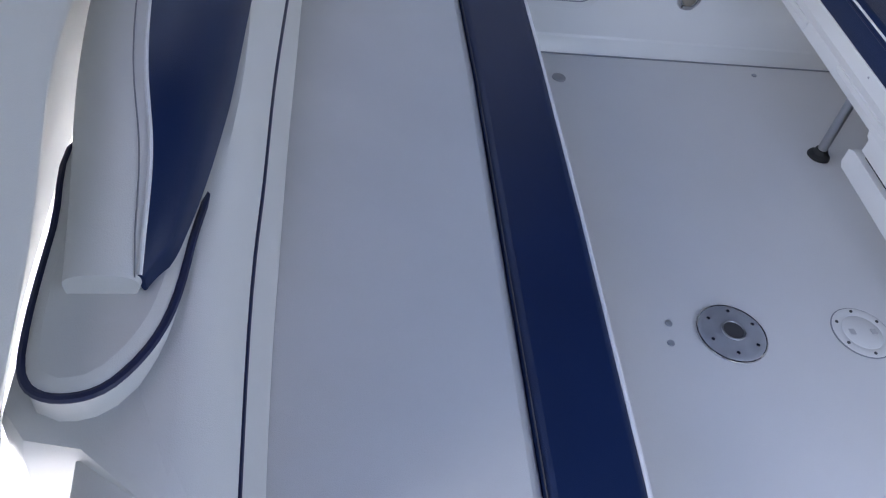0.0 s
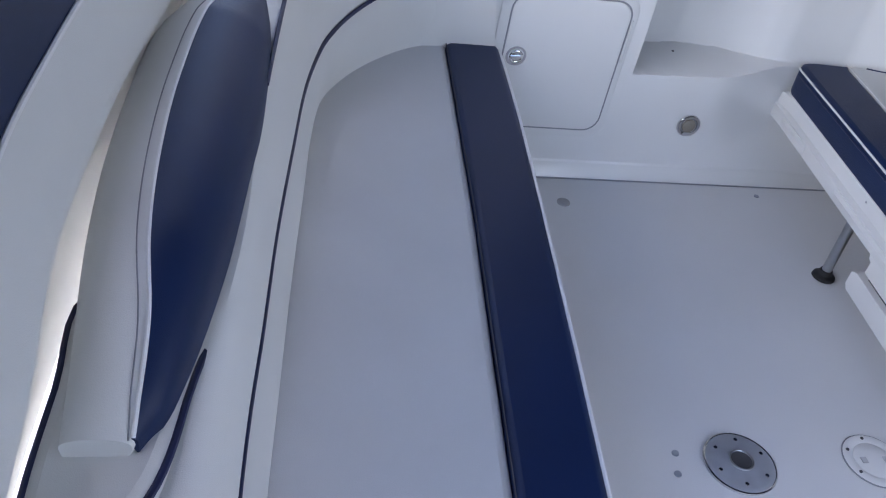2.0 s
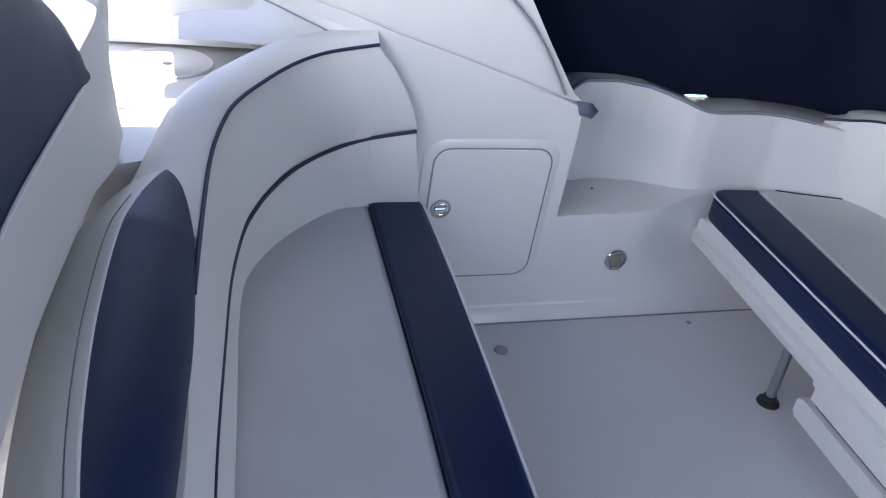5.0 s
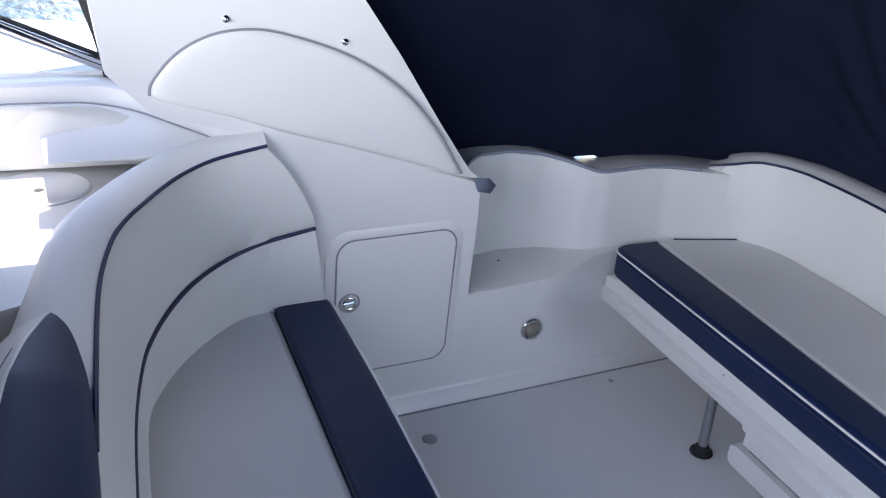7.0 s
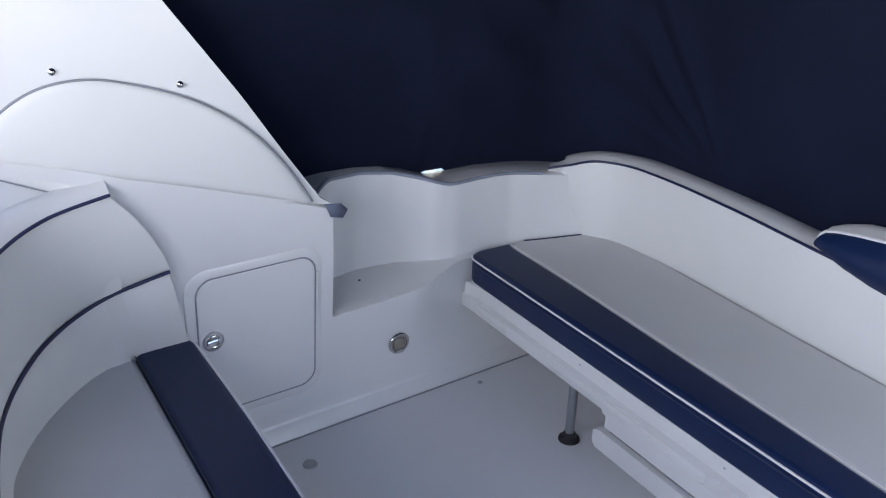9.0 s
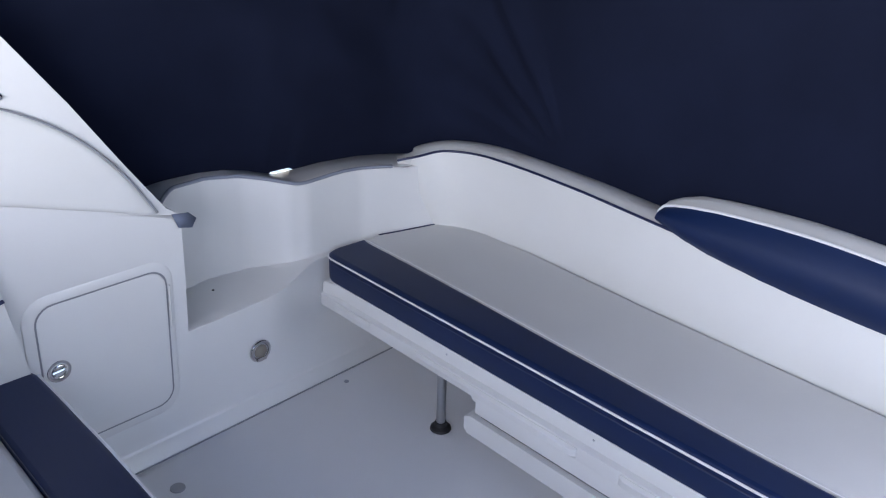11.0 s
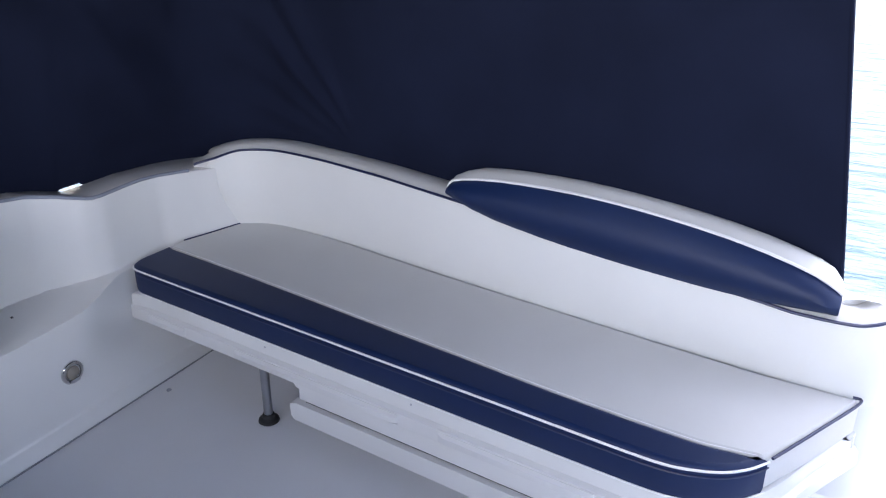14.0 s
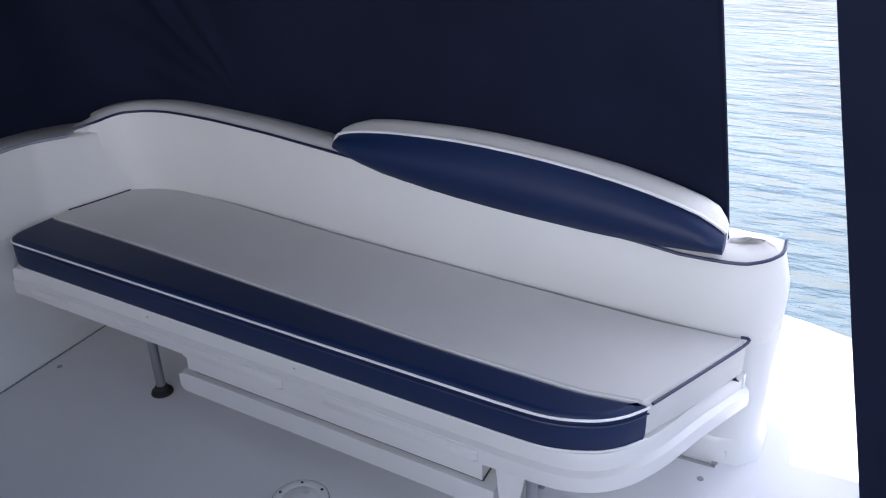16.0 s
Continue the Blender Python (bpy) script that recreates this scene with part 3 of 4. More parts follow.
def lounge_backrest(owner):
    n = len(BASE_RAIL)
    face, roll, p1, p2 = [], [], [], []
    for i, (b0, lo, up) in enumerate(zip(BASE_RAIL, LOW_RAIL, TOP_RAIL)):
        t = (BASE_RAIL[min(i + 1, n - 1)] - BASE_RAIL[max(i - 1, 0)]).normalized()
        out = Vector((t.y, -t.x, 0))
        dz = Vector((0, 0, 1))
        e = smoothstep(0, 12, i)
        mid_low, mid_up = b0.lerp(lo, 0.5), lo.lerp(up, 0.5) - t * 0.022 * (1 - e)
        ring = [b0 - dz * 0.13, b0, mid_low - out * 0.010 * e, lo - dz * 0.014 - out * 0.004 * e, lo + out * 0.006, lo + dz * 0.014 - out * 0.004 * e,
                lo.lerp(up, 0.25) - out * 0.010 * e - t * 0.018 * (1 - e), mid_up - out * 0.014 * e, lo.lerp(up, 0.8) - out * 0.010 * e - t * 0.013 * (1 - e), up - dz * 0.006, up + out * 0.02]
        back = up + out * 0.12
        ring += [Vector((back.x, back.y, up.z - 0.03)), Vector((back.x, back.y, 0.37))]
        face.append(ring)
        if up.y > -1.6:
            drop = 0.06 * smoothstep(0.75, 1.5, -up.y)
            w = 0.15 + 0.05 * smoothstep(0.5, 0.9, -up.y)
            roll.append([up + out * o * w / 0.15 + dz * (z - drop) for o, z in ((0.0, 0.0), (0.02, 0.020), (0.05, 0.032), (0.09, 0.030), (0.125, 0.008), (0.145, -0.04), (0.15, -0.12))] + [Vector((*(up + out * w).xy, 0.35)), Vector((*(up + out * 0.03).xy, 0.35))])
        p1.append(lo - out * 0.003)
        if up.y > -1.0:
            p2.append(up + dz * 0.002 - out * 0.001)
    b = part("backrest", loft(face), VINYL, owner, "white vinyl wrap-around backrest")
    part("top_roll", loft(roll), VINYL, b)
    part("piping", tube(p1, 0.0055, 8), CORD, b, "navy lower piping")
    part("piping", tube(p2, 0.005, 8), CORD, b, "navy upper piping")
    capo = spline([Vector((*q, 0)) for q in ((-0.875, -1.52), (-0.885, -1.72), (-0.905, -1.85), (-0.95, -1.93), (-1.0, -1.95), (-1.038, -1.93), (-1.05, -1.86), (-1.05, -1.70), (-1.045, -1.52))], 5, True)
    part("end_cap", cushion(capo, 0.40, 0.752, 0.02, 0.012), VINYL, b, "padded rounded end")
    part("piping", tube([q + Vector((0, 0, 0.742)) for q in capo], 0.0058, 8, True), CORD, b, "navy piping round the end")
    sk = resample([Vector((*q, 0)) for q in ((-0.875, -1.6), (-0.865, -2.0), (-0.85, -2.30), (-0.86, -2.30), (-0.885, -2.14), (-0.92, -2.045), (-0.985, -1.985), (-1.045, -1.972), (-1.075, -1.93), (-1.075, -1.6))], 0.05)
    part("end_skirt", loft([[q + Vector((0, 0, z)) for q in inset(sk, d)] for d, z in ((-0.01, 0.0), (-0.005, 0.5), (0.0, 0.67), (0.006, 0.69), (0.02, 0.698))]), VINYL, b, "white vinyl end skirt")
    return b


lounge_backrest(LOUNGE)

# headrest on the lounge's backrest
IN1 = [(-1.815, -0.934), (-1.79, -0.922), (-1.77, -0.908), (-1.73, -0.895), (-1.62, -0.872), (-1.45, -0.848), (-1.27, -0.832), (-1.1, -0.82), (-0.9, -0.815), (-0.8, -0.82), (-0.72, -0.832), (-0.68, -0.848), (-0.665, -0.86)]
MID1 = [(-1.815, -0.936), (-1.74, -0.930), (-1.67, -0.93), (-1.57, -0.942), (-1.44, -0.951), (-1.28, -0.954), (-1.14, -0.95), (-0.97, -0.937), (-0.81, -0.908), (-0.72, -0.88), (-0.665, -0.863)]
OUT1 = [(-1.86, -1.015), (-1.7, -1.025), (-1.5, -1.045), (-1.3, -1.055), (-1.1, -1.052), (-0.95, -1.04), (-0.82, -1.0), (-0.73, -0.95), (-0.69, -0.91), (-0.665, -0.87)]
BASE1 = [(-1.84, 0.766), (-1.7, 0.78), (-1.4, 0.80), (-1.0, 0.82), (-0.8, 0.845), (-0.665, 0.885)]
body_r, navy_r, seam_r, stitch_r = [], [], [], []
for k in [0, 0.08, 0.2, 0.4, 0.7, 1.0, 1.5] + [2 + 0.5 * j for j in range(73)] + [38.4, 38.8, 39.2, 39.5, 39.8, 40]:
    y = -1.815 + 1.15 * k / 40
    a, m_, o, z0 = curve(IN1, y), curve(MID1, y), curve(OUT1, y), curve(BASE1, y)
    q = (0.16 + 0.84 * math.sin(math.pi / 2 * min(1, k / 10))) * min(1, (40.25 - k) / 9) ** 0.5
    h = 0.108 * q
    um = math.acos(max(-1, min(1, 1 - 2 * (m_ - a) / (o - a)))) / math.pi

    def skin(u, off):
        return (a + (o - a) * (1 - math.cos(math.pi * u)) / 2 + off * math.cos(math.pi * u), y, z0 + (h + off) * math.sin(math.pi * u) ** 0.75)
    body_r.append([skin(j / 14, 0.0) for j in range(15)] + [(o + 0.01, y, z0 - 0.06), (a - 0.02, y, z0 - 0.06)])
    us = [0.0 + um * j / 10 for j in range(11)]
    navy_r.append([(a + 0.003, y, z0 - 0.02)] + [skin(u, 0.0035) for u in us] + [skin(u, -0.006) for u in us[::-1]])
    x, _, z = skin(um, 0.0025)
    seam_r.append((x, y, z))
    stitch_r.append(skin(um + 0.055, 0.0008))
hb1 = thing("headrest_bolster", "navy and white headrest bolster on the lounge backrest", "headrest", "bolster headrests")
part("pale_back", loft(body_r), VINYL, hb1, "pale vinyl back")
part("navy_panel", loft(navy_r[2:]), NAVY, hb1, "navy vinyl panel")
part("piping", tube(seam_r[2:], 0.0030, 8), WCORD, hb1, "pale seam")
part("stitching", tube(stitch_r[1:-12], 0.0011, 5), SEAL, hb1, "stitched line")

# ---- helm seat ----
hs = thing("helm_seat", "white and navy upholstered helm seat on a pedestal", "seat")
part("pedestal", lathe([(0.16, 0.0), (0.05, 0.03), (0.05, 0.42)], 24, Matrix.Translation((-1.62, -1.25, 0))), ALU, hs)
so = spline([(-1.36, -1.65, 0), (-1.34, -1.3, 0), (-1.36, -0.95, 0), (-1.5, -0.82, 0), (-1.8, -0.85, 0), (-1.92, -1.2, 0), (-1.8, -1.6, 0), (-1.5, -1.72, 0)], 6, True)
part("seat", cushion(so, 0.42, 0.62, 0.05, 0.01), VINYL, hs)


def shell(path, prof):
    """A padded back swept along a plan path; prof gives offset and height."""
    rings, n = [], len(path)
    for i, p in enumerate(path):
        t = (path[min(i + 1, n - 1)] - path[max(i - 1, 0)]).normalized()
        out = Vector((-t.y, t.x, 0))
        e = min(1, 0.55 + i / n * 4, 0.55 + (n - 1 - i) / n * 4)
        rings.append([p + out * o * e + Vector((0, 0, z)) for o, z in prof(i / (n - 1))])
    return rings


hp = spline([(-0.99, -2.25, 0), (-0.995, -1.9, 0), (-1.005, -1.7, 0), (-1.0, -1.35, 0), (-0.98, -1.1, 0), (-0.965, -0.95, 0), (-0.955, -0.8, 0), (-0.948, -0.62, 0), (-0.965, -0.52, 0), (-1.04, -0.45, 0), (-1.18, -0.43, 0)], 8)


def helm_profile(u):
    """Offset and height across the padded back: it swells low at both ends."""
    k = max(0.0, 1 - u / 0.22) * 0.8 + smoothstep(0.5, 0.75, u) * 0.7
    z = 1.03 - 0.12 * k
    return [(0.10, 0.62), (0.085, z - 0.17), (0.05, z - 0.10), (0.012, z - 0.05), (0.0, z), (0.008, z + 0.07), (0.018, 1.16), (0.03, 1.20), (0.05, 1.20), (0.14, 1.20), (0.145, 1.0), (0.145, 0.62)]


hb = part("backrest", loft(shell(hp, helm_profile)), VINYL, hs, "white vinyl backrest")
part("navy_panel", loft(shell(hp[:46], lambda u: [(o, 1.165 + (z - 1.165) * math.sqrt(max(0.02, 1 - max(0.0, (u - 0.7) / 0.3) ** 2))) for o, z in ((0.018, 1.165), (0.018, 1.22), (0.028, 1.29), (0.045, 1.345), (0.06, 1.37), (0.08, 1.383), (0.11, 1.37), (0.135, 1.30), (0.14, 1.165))])), NAVY, hb, "navy vinyl top panel")
part("piping", tube([p + Vector((-0.016, 0, 1.165)) for p in hp[4:46]], 0.004, 8), WCORD, hb, "pale seam")
fs = thing("passenger_seat", "white vinyl passenger seat back ahead of the helm", "seat")
part("backrest", loft([[Vector((-1.285 + x * k, -0.40 + y, z)) for x, y in ((-0.32, -0.05), (-0.28, -0.09), (0.24, -0.09), (0.30, -0.06), (0.31, 0.0), (0.28, 0.05), (-0.28, 0.06), (-0.32, 0.02))] for z, k in ((0.9, 0.9), (1.0, 0.97), (1.15, 1.0), (1.32, 0.99), (1.42, 0.93), (1.46, 0.8), (1.47, 0.6))]), VINYL, fs)
part("piping", tube([(-1.285 - 0.2 + 0.4 * k / 8, -0.495, 1.30 + 0.05 * math.sin(math.pi * k / 8)) for k in range(9)], 0.005, 8), CORD, fs, "navy piping")
tagged(part("ledge", rbox(-1.34, -0.99, -1.95, -0.55, 0.0, 0.40, 0.02), GEL), "white gelcoat ledge between the seats", "ledge", kind="structure")

# ---- forward shelf and windscreen side ----
sh = [(-2.6, -0.45), (-1.28, -0.45), (-1.10, -0.60), (-1.0, -0.64), (-0.90, -0.60), (-0.86, -0.35), (-0.80, -0.16), (-0.66, 0.0), (-0.50, 0.06), (-0.50, 0.34), (-2.6, 0.34)]
tagged(part("dash", slab(sh, "z", 0.0, 0.90, 0.015), GEL), "white gelcoat side console top in sunshine", "console", kind="structure")
wing = [(0.345, 0.835), (0.30, 0.868), (0.192, 1.024), (0.065, 1.218), (-0.115, 1.468), (-0.30, 1.74), (-0.62, 2.12), (-0.80, 2.12), (-0.74, 1.60), (-0.695, 1.20), (-0.60, 1.10), (-0.28, 1.0), (0.04, 0.915)]
tagged(part("wall_wing", slab(wing, "y", -0.05, 0.05, 0.012), GEL), "white moulded wing beside the windscreen", "wall", kind="structure")


def puff(outline, y_of, thick, axis_out=-1, crown=0.5):
    """A padded panel on an upright surface: an x-z outline, bulging towards the cockpit."""
    n = len(outline)
    cx, cz = sum(p[0] for p in outline) / n, sum(p[1] for p in outline) / n
    rings = []
    for k, d in ((1.0, 0.0), (1.0, 0.35), (0.985, 0.65), (0.95, 0.85), (0.88, 0.93), (0.8, 0.96), (0.7, 0.98), (0.6, 1.0), (0.5, 1.01), (0.4, 1.02), (0.3, 1.03), (0.2, 1.03), (0.1, 1.03), (0.03, 1.03)):
        rings.append([(cx + (x - cx) * k, y_of(x, z) + axis_out * thick * d, cz + (z - cz) * k) for x, z in outline])
    return loft(rings)


# padded panel on the wing, its piping and snaps
arc = [(0.268, 0.866), (0.173, 1.015), (0.06, 1.134), (-0.085, 1.226), (-0.25, 1.284), (-0.35, 1.30), (-0.445, 1.288), (-0.53, 1.245), (-0.59, 1.18), (-0.60, 1.145)]
arc = [(p.x, p.z) for p in spline([(x, 0, z) for x, z in arc], 5)]
low = [(-0.57, 1.128), (-0.40, 1.078), (-0.27, 1.030), (-0.10, 0.978), (0.04, 0.932), (0.16, 0.893), (0.25, 0.862)]
pad = thing("side_pad", "white padded vinyl panel with grey edge on the wing", "panel")
part("cushion", puff(arc + low, lambda x, z: -0.048, 0.022), VINYL, pad)
part("piping", tube([(x, -0.060, z) for x, z in arc], 0.0035, 8), SEAL, pad, "grey edge piping")
for x, z in ((-0.405, 1.325), (-0.098, 1.262)):
    sn = thing("snap_stud", "small steel canvas snap stud on the wing", "stud", "snap studs")
    part("stud", lathe([(0.009, 0.0), (0.009, 0.004), (0.005, 0.006), (0.006, 0.011), (0.003, 0.013)], 14, pose(x, -0.0495, z, 90)), CHROME, sn)

# ledge line and second pad further forward
pad2 = thing("side_pad", "long white padded panel above the side console", "panel")
o2 = [(-0.39, 0.99), (-0.43, 1.01), (-0.52, 1.035), (-0.62, 1.057), (-0.72, 1.068), (-0.82, 1.074), (-1.0, 1.074), (-1.4, 1.05), (-1.6, 1.0), (-1.6, 0.905), (-1.2, 0.90), (-0.8, 0.902), (-0.56, 0.925), (-0.43, 0.965)]
part("cushion", puff([(p.x, p.z) for p in spline([(x, 0, z) for x, z in o2], 4, True)], lambda x, z: wall_y(x, z), 0.035), VINYL, pad2)
part("piping", tube(spline([(x, wall_y(x, z) - 0.018, z) for x, z in o2[:9]], 4), 0.003, 8), SEAL, pad2, "grey edge piping")

# locker door, latch and round fitting on the hull side
def on_wall(x, z, off=0.0):
    return Vector((x, wall_y(x, z) - off, z))


lk = tagged(new("door_1"), "white gelcoat locker door with rounded corners and dark seal", "door", kind="structure")
fro = rrect(-0.150, 0.300, 0.16, 0.712, 0.075)
part("door_frame", loft([[on_wall(x, z, 0.001) for x, z in fro], [on_wall(x, z, 0.004) for x, z in rrect(-0.147, 0.293, 0.167, 0.705, 0.07)], [on_wall(x, z, 0.006) for x, z in rrect(-0.116, 0.276, 0.194, 0.683, 0.055)]], cap=False), GEL, lk)
part("door_seal", loft([[on_wall(x, z, 0.0075) for x, z in rrect(-0.118, 0.278, 0.192, 0.685, 0.057)], [on_wall(x, z, 0.0075) for x, z in rrect(-0.106, 0.266, 0.204, 0.673, 0.05)]], cap=False), SEAL, lk, "dark rubber seal")
part("panel", loft([[on_wall(x, z, o) for x, z in rrect(-0.1135 + d, 0.2735 - d, 0.1965 + d, 0.6805 - d, 0.053)] for d, o in ((0.0, 0.0), (0.0, 0.006), (0.002, 0.009), (0.006, 0.010))]), GEL, lk)
part("hinge", tube([on_wall(0.283, 0.62, 0.006), on_wall(0.285, 0.47, 0.006)], 0.004, 6), GEL, lk)


def round_fitting(name, label, x, z, r, category):
    m = Matrix.Translation(on_wall(x, z, 0.004)) @ pose(0, 0, 0, 92, 0, 0)
    t = thing(name, label, category)
    part("ring", lathe([(r, 0.0), (r, 0.004), (r * 0.93, 0.008), (r * 0.74, 0.008), (r * 0.70, 0.003), (r * 0.70, 0.001)], 36, m), CHROME, t)
    part("cup", lathe([(r * 0.70, 0.0045), (r * 0.6, 0.003), (r * 0.1, 0.002)], 24, m), ALU, t)
    return t, m


lt, m = round_fitting("latch", "round chrome flush latch on the locker door", -0.070, 0.468, 0.036, "latch")
part("pull", merge(tube([m @ Vector((0.019 * math.cos(a), 0.019 * math.sin(a), 0.009)) for a in [radians(20 + 320 * k / 20) for k in range(21)]], 0.0035, 8), tube([m @ Vector((-0.02, 0.0, 0.008)), m @ Vector((0.012, 0.004, 0.010))], 0.006, 8)), CHROME, lt)
rf, m = round_fitting("round_fitting", "round stainless flush fitting low on the hull side", 0.612, 0.238, 0.043, "fitting")
part("lens", lathe([(0.026, 0.004), (0.024, 0.009), (0.014, 0.013), (0.002, 0.014)], 24, m), material("smoked lens", (0.20, 0.18, 0.15), 0.15, stain=0.1, coat=0.5), rf)
part("tab", rbox(-0.018, 0.018, -0.034, -0.022, 0.008, 0.014, 0.003), CHROME, rf).matrix_local = m
sc = thing("screw", "small dark screw in the recess floor", "screw")
part("head", lathe([(0.005, 0), (0.004, 0.003)], 10, Matrix.Translation((0.535, 0.134, 0.449))), DARK, sc)
tabc = thing("canvas_tab", "grey-blue canvas tab at the top of the recess", "tab")
part("flap", loft([[(0.315, -0.052, 0.845), (0.36, -0.052, 0.838), (0.372, -0.045, 0.835)], [(0.33, -0.058, 0.80), (0.372, -0.06, 0.79), (0.395, -0.05, 0.812)]], closed=False), material("grey canvas", (0.10, 0.12, 0.17), 0.85, grain=0.4, grain_size=900), tabc).modifiers.new("thick", "SOLIDIFY").thickness = 0.003


# ---- floor fittings ----
def at(x, y, z=0.0):
    return Matrix.Translation((x, y, z))


sk = thing("table_socket", "round brushed aluminium table pedestal socket in the floor", "socket")
part("plate", lathe([(0.094, 0.0), (0.094, 0.003), (0.088, 0.008), (0.078, 0.010), (0.045, 0.014), (0.033, 0.016), (0.030, 0.014)], 48, at(0.365, -1.285)), ANOD, sk)
part("rim", tube([(0.365 + 0.091 * math.cos(a), -1.285 + 0.091 * math.sin(a), 0.004) for a in [2 * math.pi * k / 48 for k in range(48)]], 0.004, 8, True), CHROME, sk, "bright rim")
# no real depth here: a near-black disc gives the pole hole its shade
part("hole", lathe([(0.0305, 0.0155), (0.0295, 0.0165), (0.028, 0.016), (0.002, 0.0158)], 32, at(0.365, -1.285)), DARK, sk, "dark disc for the shaded pole hole")
part("sleeve", tube([(0.365 + 0.030 * math.cos(a), -1.285 + 0.030 * math.sin(a), 0.017) for a in [2 * math.pi * k / 32 for k in range(32)]], 0.003, 6, True), ALU, sk)
for k in range(6):
    a = radians(20 + 60 * k)
    part("screw", lathe([(0.006, 0.0), (0.005, 0.003)], 10, at(0.365 + 0.068 * math.cos(a), -1.285 + 0.068 * math.sin(a), 0.010)), CHROME, sk)
dp = thing("deck_plate", "round white plastic inspection plate with screws in the floor", "deck plate")
part("ring", tube([(0.745 + 0.083 * math.cos(a), -1.283 + 0.083 * math.sin(a), 0.0015) for a in [2 * math.pi * k / 48 for k in range(48)]], 0.0022, 6, True), SEAL, dp, "grey joint ring")
part("lid", lathe([(0.082, 0.0), (0.082, 0.004), (0.076, 0.006), (0.058, 0.006), (0.056, 0.0045), (0.054, 0.006), (0.002, 0.007)], 48, at(0.745, -1.283)), PLASTIC, dp)
for k in range(6):
    a = radians(30 + 60 * k)
    part("screw", lathe([(0.005, 0.0), (0.004, 0.002)], 8, at(0.745 + 0.07 * math.cos(a), -1.283 + 0.07 * math.sin(a), 0.006)), DARK, dp)
for dx in (-0.032, 0.032):
    part("grip", rbox(0.745 + dx - 0.008, 0.745 + dx + 0.008, -1.292, -1.274, 0.006, 0.0085, 0.001), material("light grey plastic", (0.46, 0.46, 0.47), 0.5), dp)
cp = thing("plug", "small round grey plastic cap in the floor", "cap")
part("cap", lathe([(0.024, 0.0), (0.023, 0.004), (0.018, 0.006), (0.002, 0.006)], 24, at(0.163, -0.180)), material("grey plastic", (0.30, 0.30, 0.31), 0.5), cp)
for x, y in ((0.205, -1.25), (0.190, -1.312), (0.935, -0.088), (1.318, -2.305), (1.09, -1.895), (1.40, -2.22), (1.405, -2.33)):
    s1 = thing("floor_screw", "small dark screw sunk in the white floor", "screw", "floor screws")
    part("head", lathe([(0.010, 0.0), (0.009, 0.003), (0.004, 0.0035)], 12, at(x, y)), ANOD, s1)
hg = thing("hinge_strip", "stainless piano hinge strip in the floor by the opening", "hinge")
part("leaf", tube([(1.385, -2.19, 0.004), (1.385, -2.335, 0.004)], 0.006, 8), CHROME, hg)
pl = thing("post_trim", "white screwed trim plate at the foot of the end post", "trim")
part("plate", slab([(1.408, -2.15), (1.413, -2.36), (1.425, -2.36), (1.42, -2.15)], "z", 0.0, 0.05, 0.003), PLASTIC, pl)

# ---- side console fittings ----
cup = thing("cup_holder", "recessed round cup holder in the side console", "cup holder")
part("rim", tube([(-0.975 + 0.052 * math.cos(a), -0.265 + 0.052 * math.sin(a), 0.903) for a in [2 * math.pi * k / 40 for k in range(40)]], 0.005, 8, True), PLASTIC, cup)
# flat disc on the console; its grey stands for shade inside the cup
part("well", lathe([(0.052, 0.003), (0.05, 0.002), (0.002, 0.001)], 32, at(-0.975, -0.265, 0.9)), SEAL, cup, "flat grey disc for the shaded well")
lid = thing("console_lid", "round white hatch lid in the side console", "lid")
part("lid", lathe([(0.125, 0.0), (0.125, 0.003), (0.118, 0.006), (0.113, 0.003), (0.002, 0.004)], 40, at(-0.875, 0.015, 0.9)), GEL, lid)
# finger hole is a dark disc on the lid, coloured as shade
part("finger_hole", lathe([(0.013, 0.0045), (0.012, 0.0055), (0.002, 0.005)], 20, at(-0.875, 0.0, 0.9)), DARK, lid, "dark disc for the shaded finger hole")

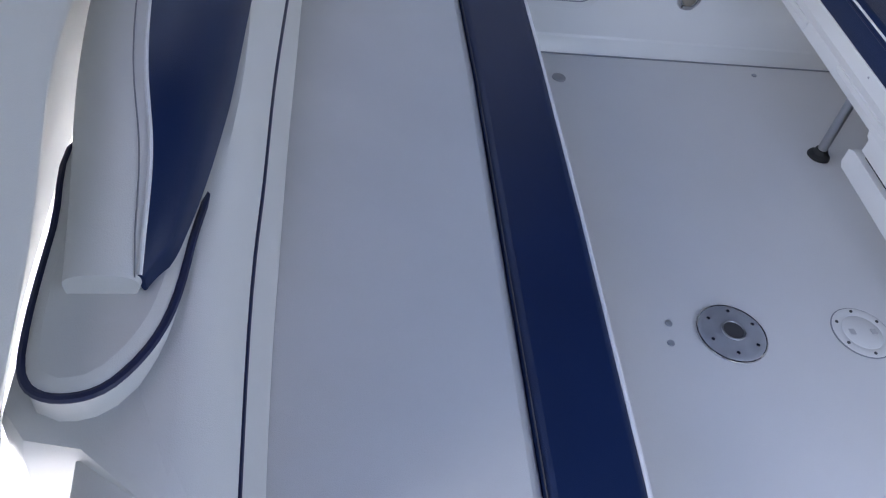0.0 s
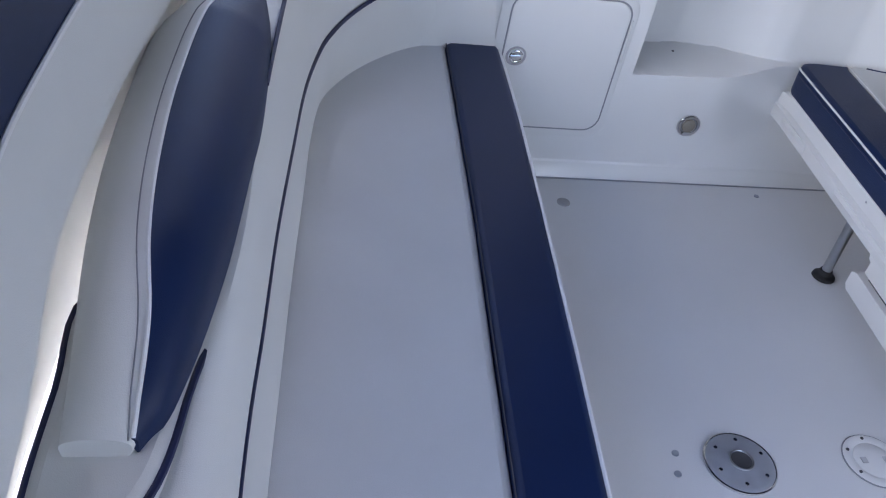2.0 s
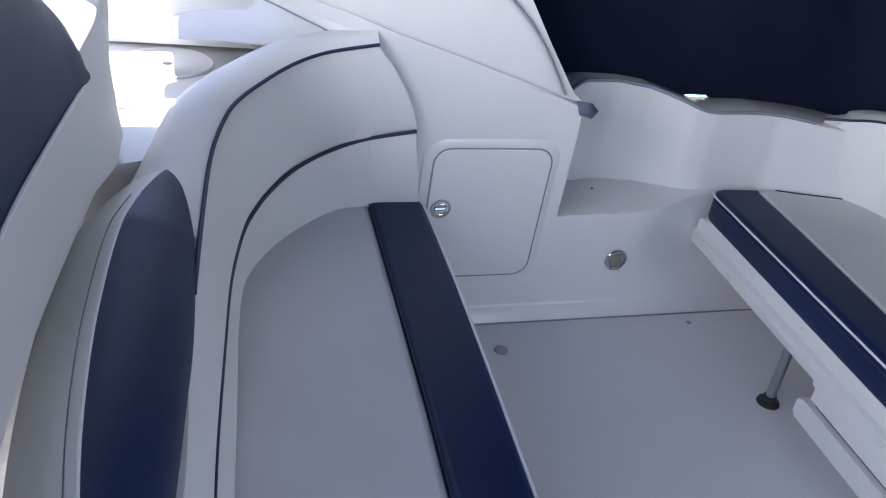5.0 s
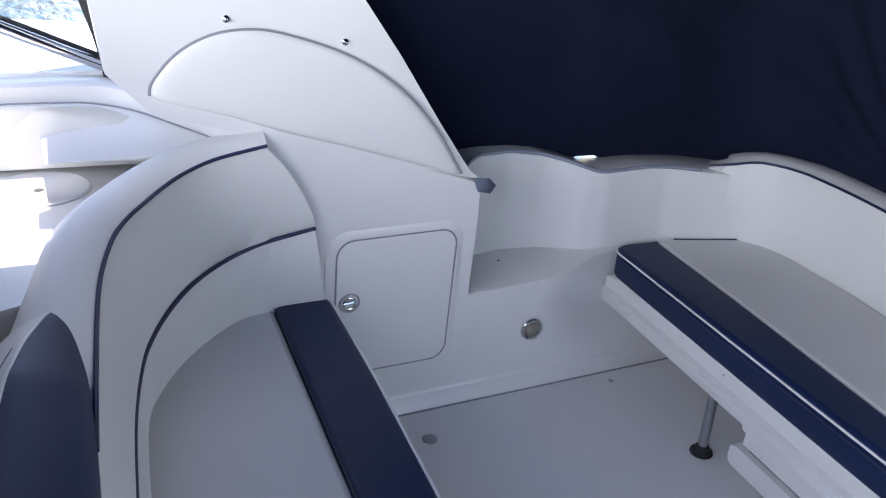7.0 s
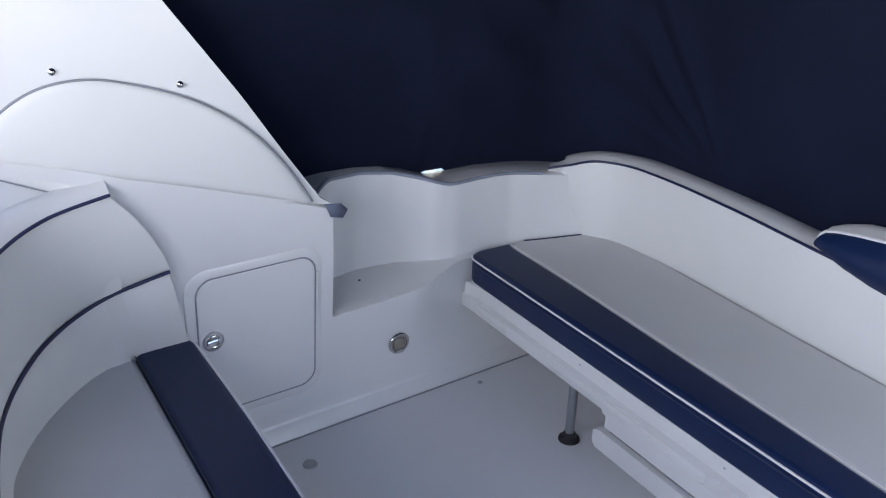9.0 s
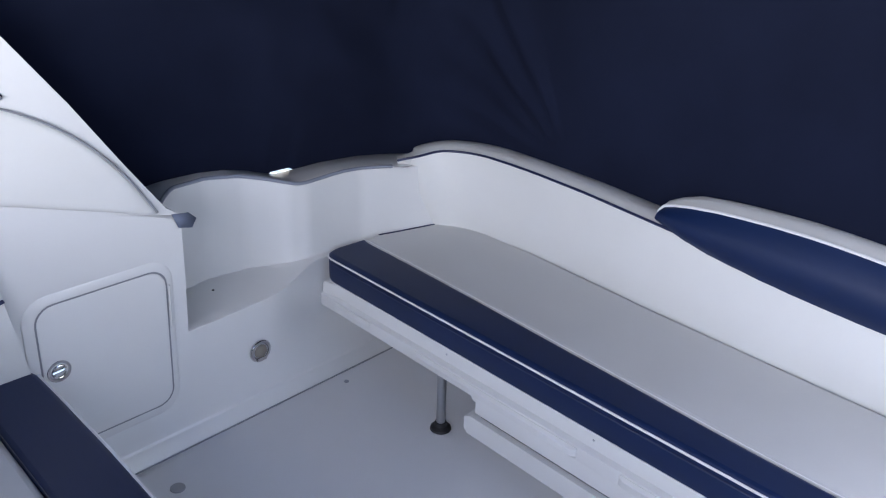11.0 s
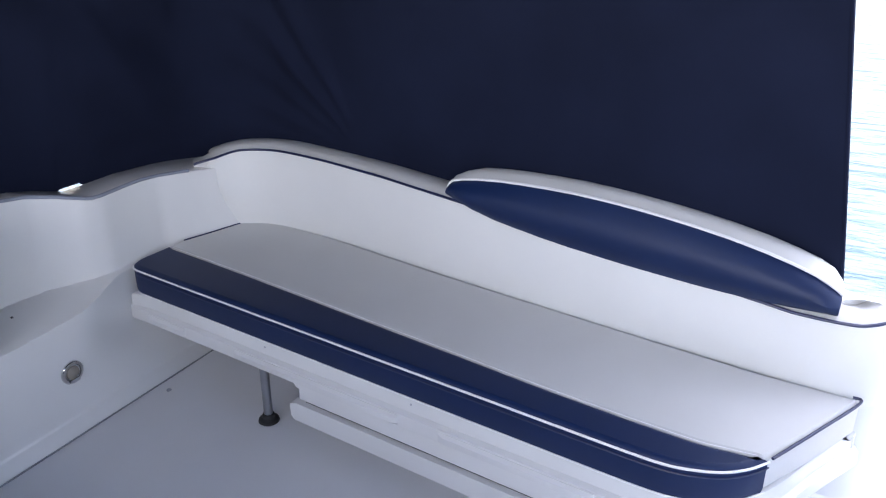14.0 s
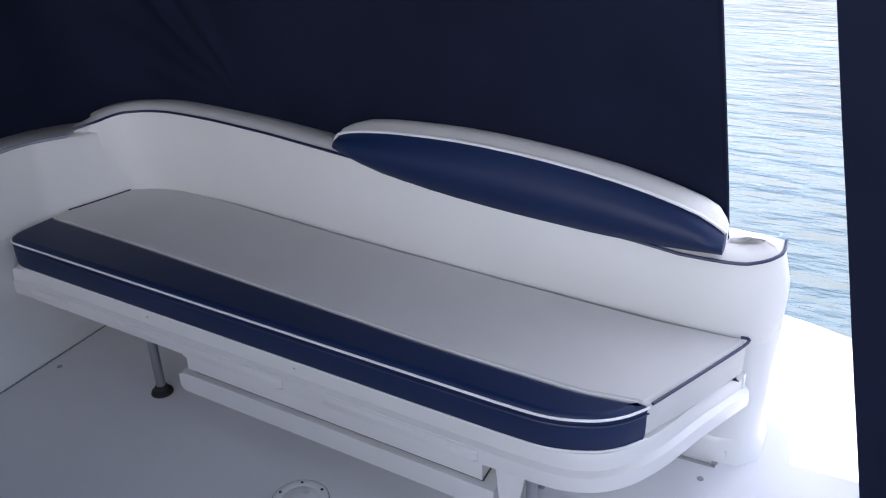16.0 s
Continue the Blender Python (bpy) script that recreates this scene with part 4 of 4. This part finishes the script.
# ---- windscreen side ----
ws = thing("windscreen", "side windscreen pane in dark rubber and steel frame", "windscreen")
part("post", tube(spline([(-0.655, 0.28, 1.12), (-0.665, 0.28, 1.20), (-0.69, 0.28, 1.30), (-0.75, 0.28, 1.50), (-0.88, 0.28, 1.70)], 5), 0.030, 10), RUBBER, ws, "black rubber post")
part("rail", tube([(-0.67, 0.27, 1.145), (-0.95, 0.28, 1.27), (-1.5, 0.30, 1.51)], 0.017, 10), CHROME, ws, "steel rail")
part("seal", tube([(-0.67, 0.28, 1.166), (-0.95, 0.29, 1.292), (-1.5, 0.31, 1.533)], 0.007, 8), RUBBER, ws)
part("sill", tube([(-0.64, 0.29, 1.122), (-1.0, 0.29, 1.122), (-1.9, 0.29, 1.105)], 0.012, 8), GEL, ws, "white sill")
glass = bpy.data.materials.new("clear glass")
glass.use_nodes = True
gb = glass.node_tree.nodes["Principled BSDF"]
gb.inputs["Base Color"].default_value, gb.inputs["Roughness"].default_value = (0.9, 0.95, 0.95, 1), 0.02
gb.inputs["Transmission Weight"].default_value, gb.inputs["IOR"].default_value = 1.0, 1.1
pane = part("pane", slab([(-0.67, 1.12), (-0.71, 1.40), (-0.88, 1.70), (-1.9, 1.70), (-1.9, 1.12)], "y", 0.28, 0.284), glass, ws, smooth=False)
pane.visible_shadow = False

# ---- outside: a moored boat and the quay ----
mb = thing("moored_boat", "white moored motor boat with steel rail alongside", "boat")
hull = []
for k in range(13):
    u = k / 12
    x = -9.0 + 9.5 * u
    w = 1.3 * (1 - abs(2 * u - 1) ** 3)
    hull.append([(x, 4.0 - w, 0.35 + 0.15 * u), (x, 4.0 - w * 0.75, -0.9), (x, 4.0 + w * 0.75, -0.9), (x, 4.0 + w, 0.35 + 0.15 * u), (x, 4.0, 0.45 + 0.15 * u)])
part("hull", loft(hull), GEL, mb)
part("cabin", rbox(-6.5, -2.8, 3.3, 4.7, 0.4, 1.0, 0.15), GEL, mb)
part("rail", tube(spline([(-8.0, 2.9, 0.4), (-7.6, 2.9, 0.95), (-5.0, 2.85, 1.0), (-2.6, 2.9, 1.0), (-2.0, 2.9, 0.45)], 6), 0.025, 8), GEL, mb, "white rail")
tagged(part("quay", rbox(-60, -1.5, 14, 60, -0.8, 0.6, 0.1), material("brown gravel bank", (0.20, 0.16, 0.13), 0.9, grain=0.6, grain_size=30, stain=0.35, stain_size=1.2)), "brown gravel quay behind the water", "quay", kind="structure")
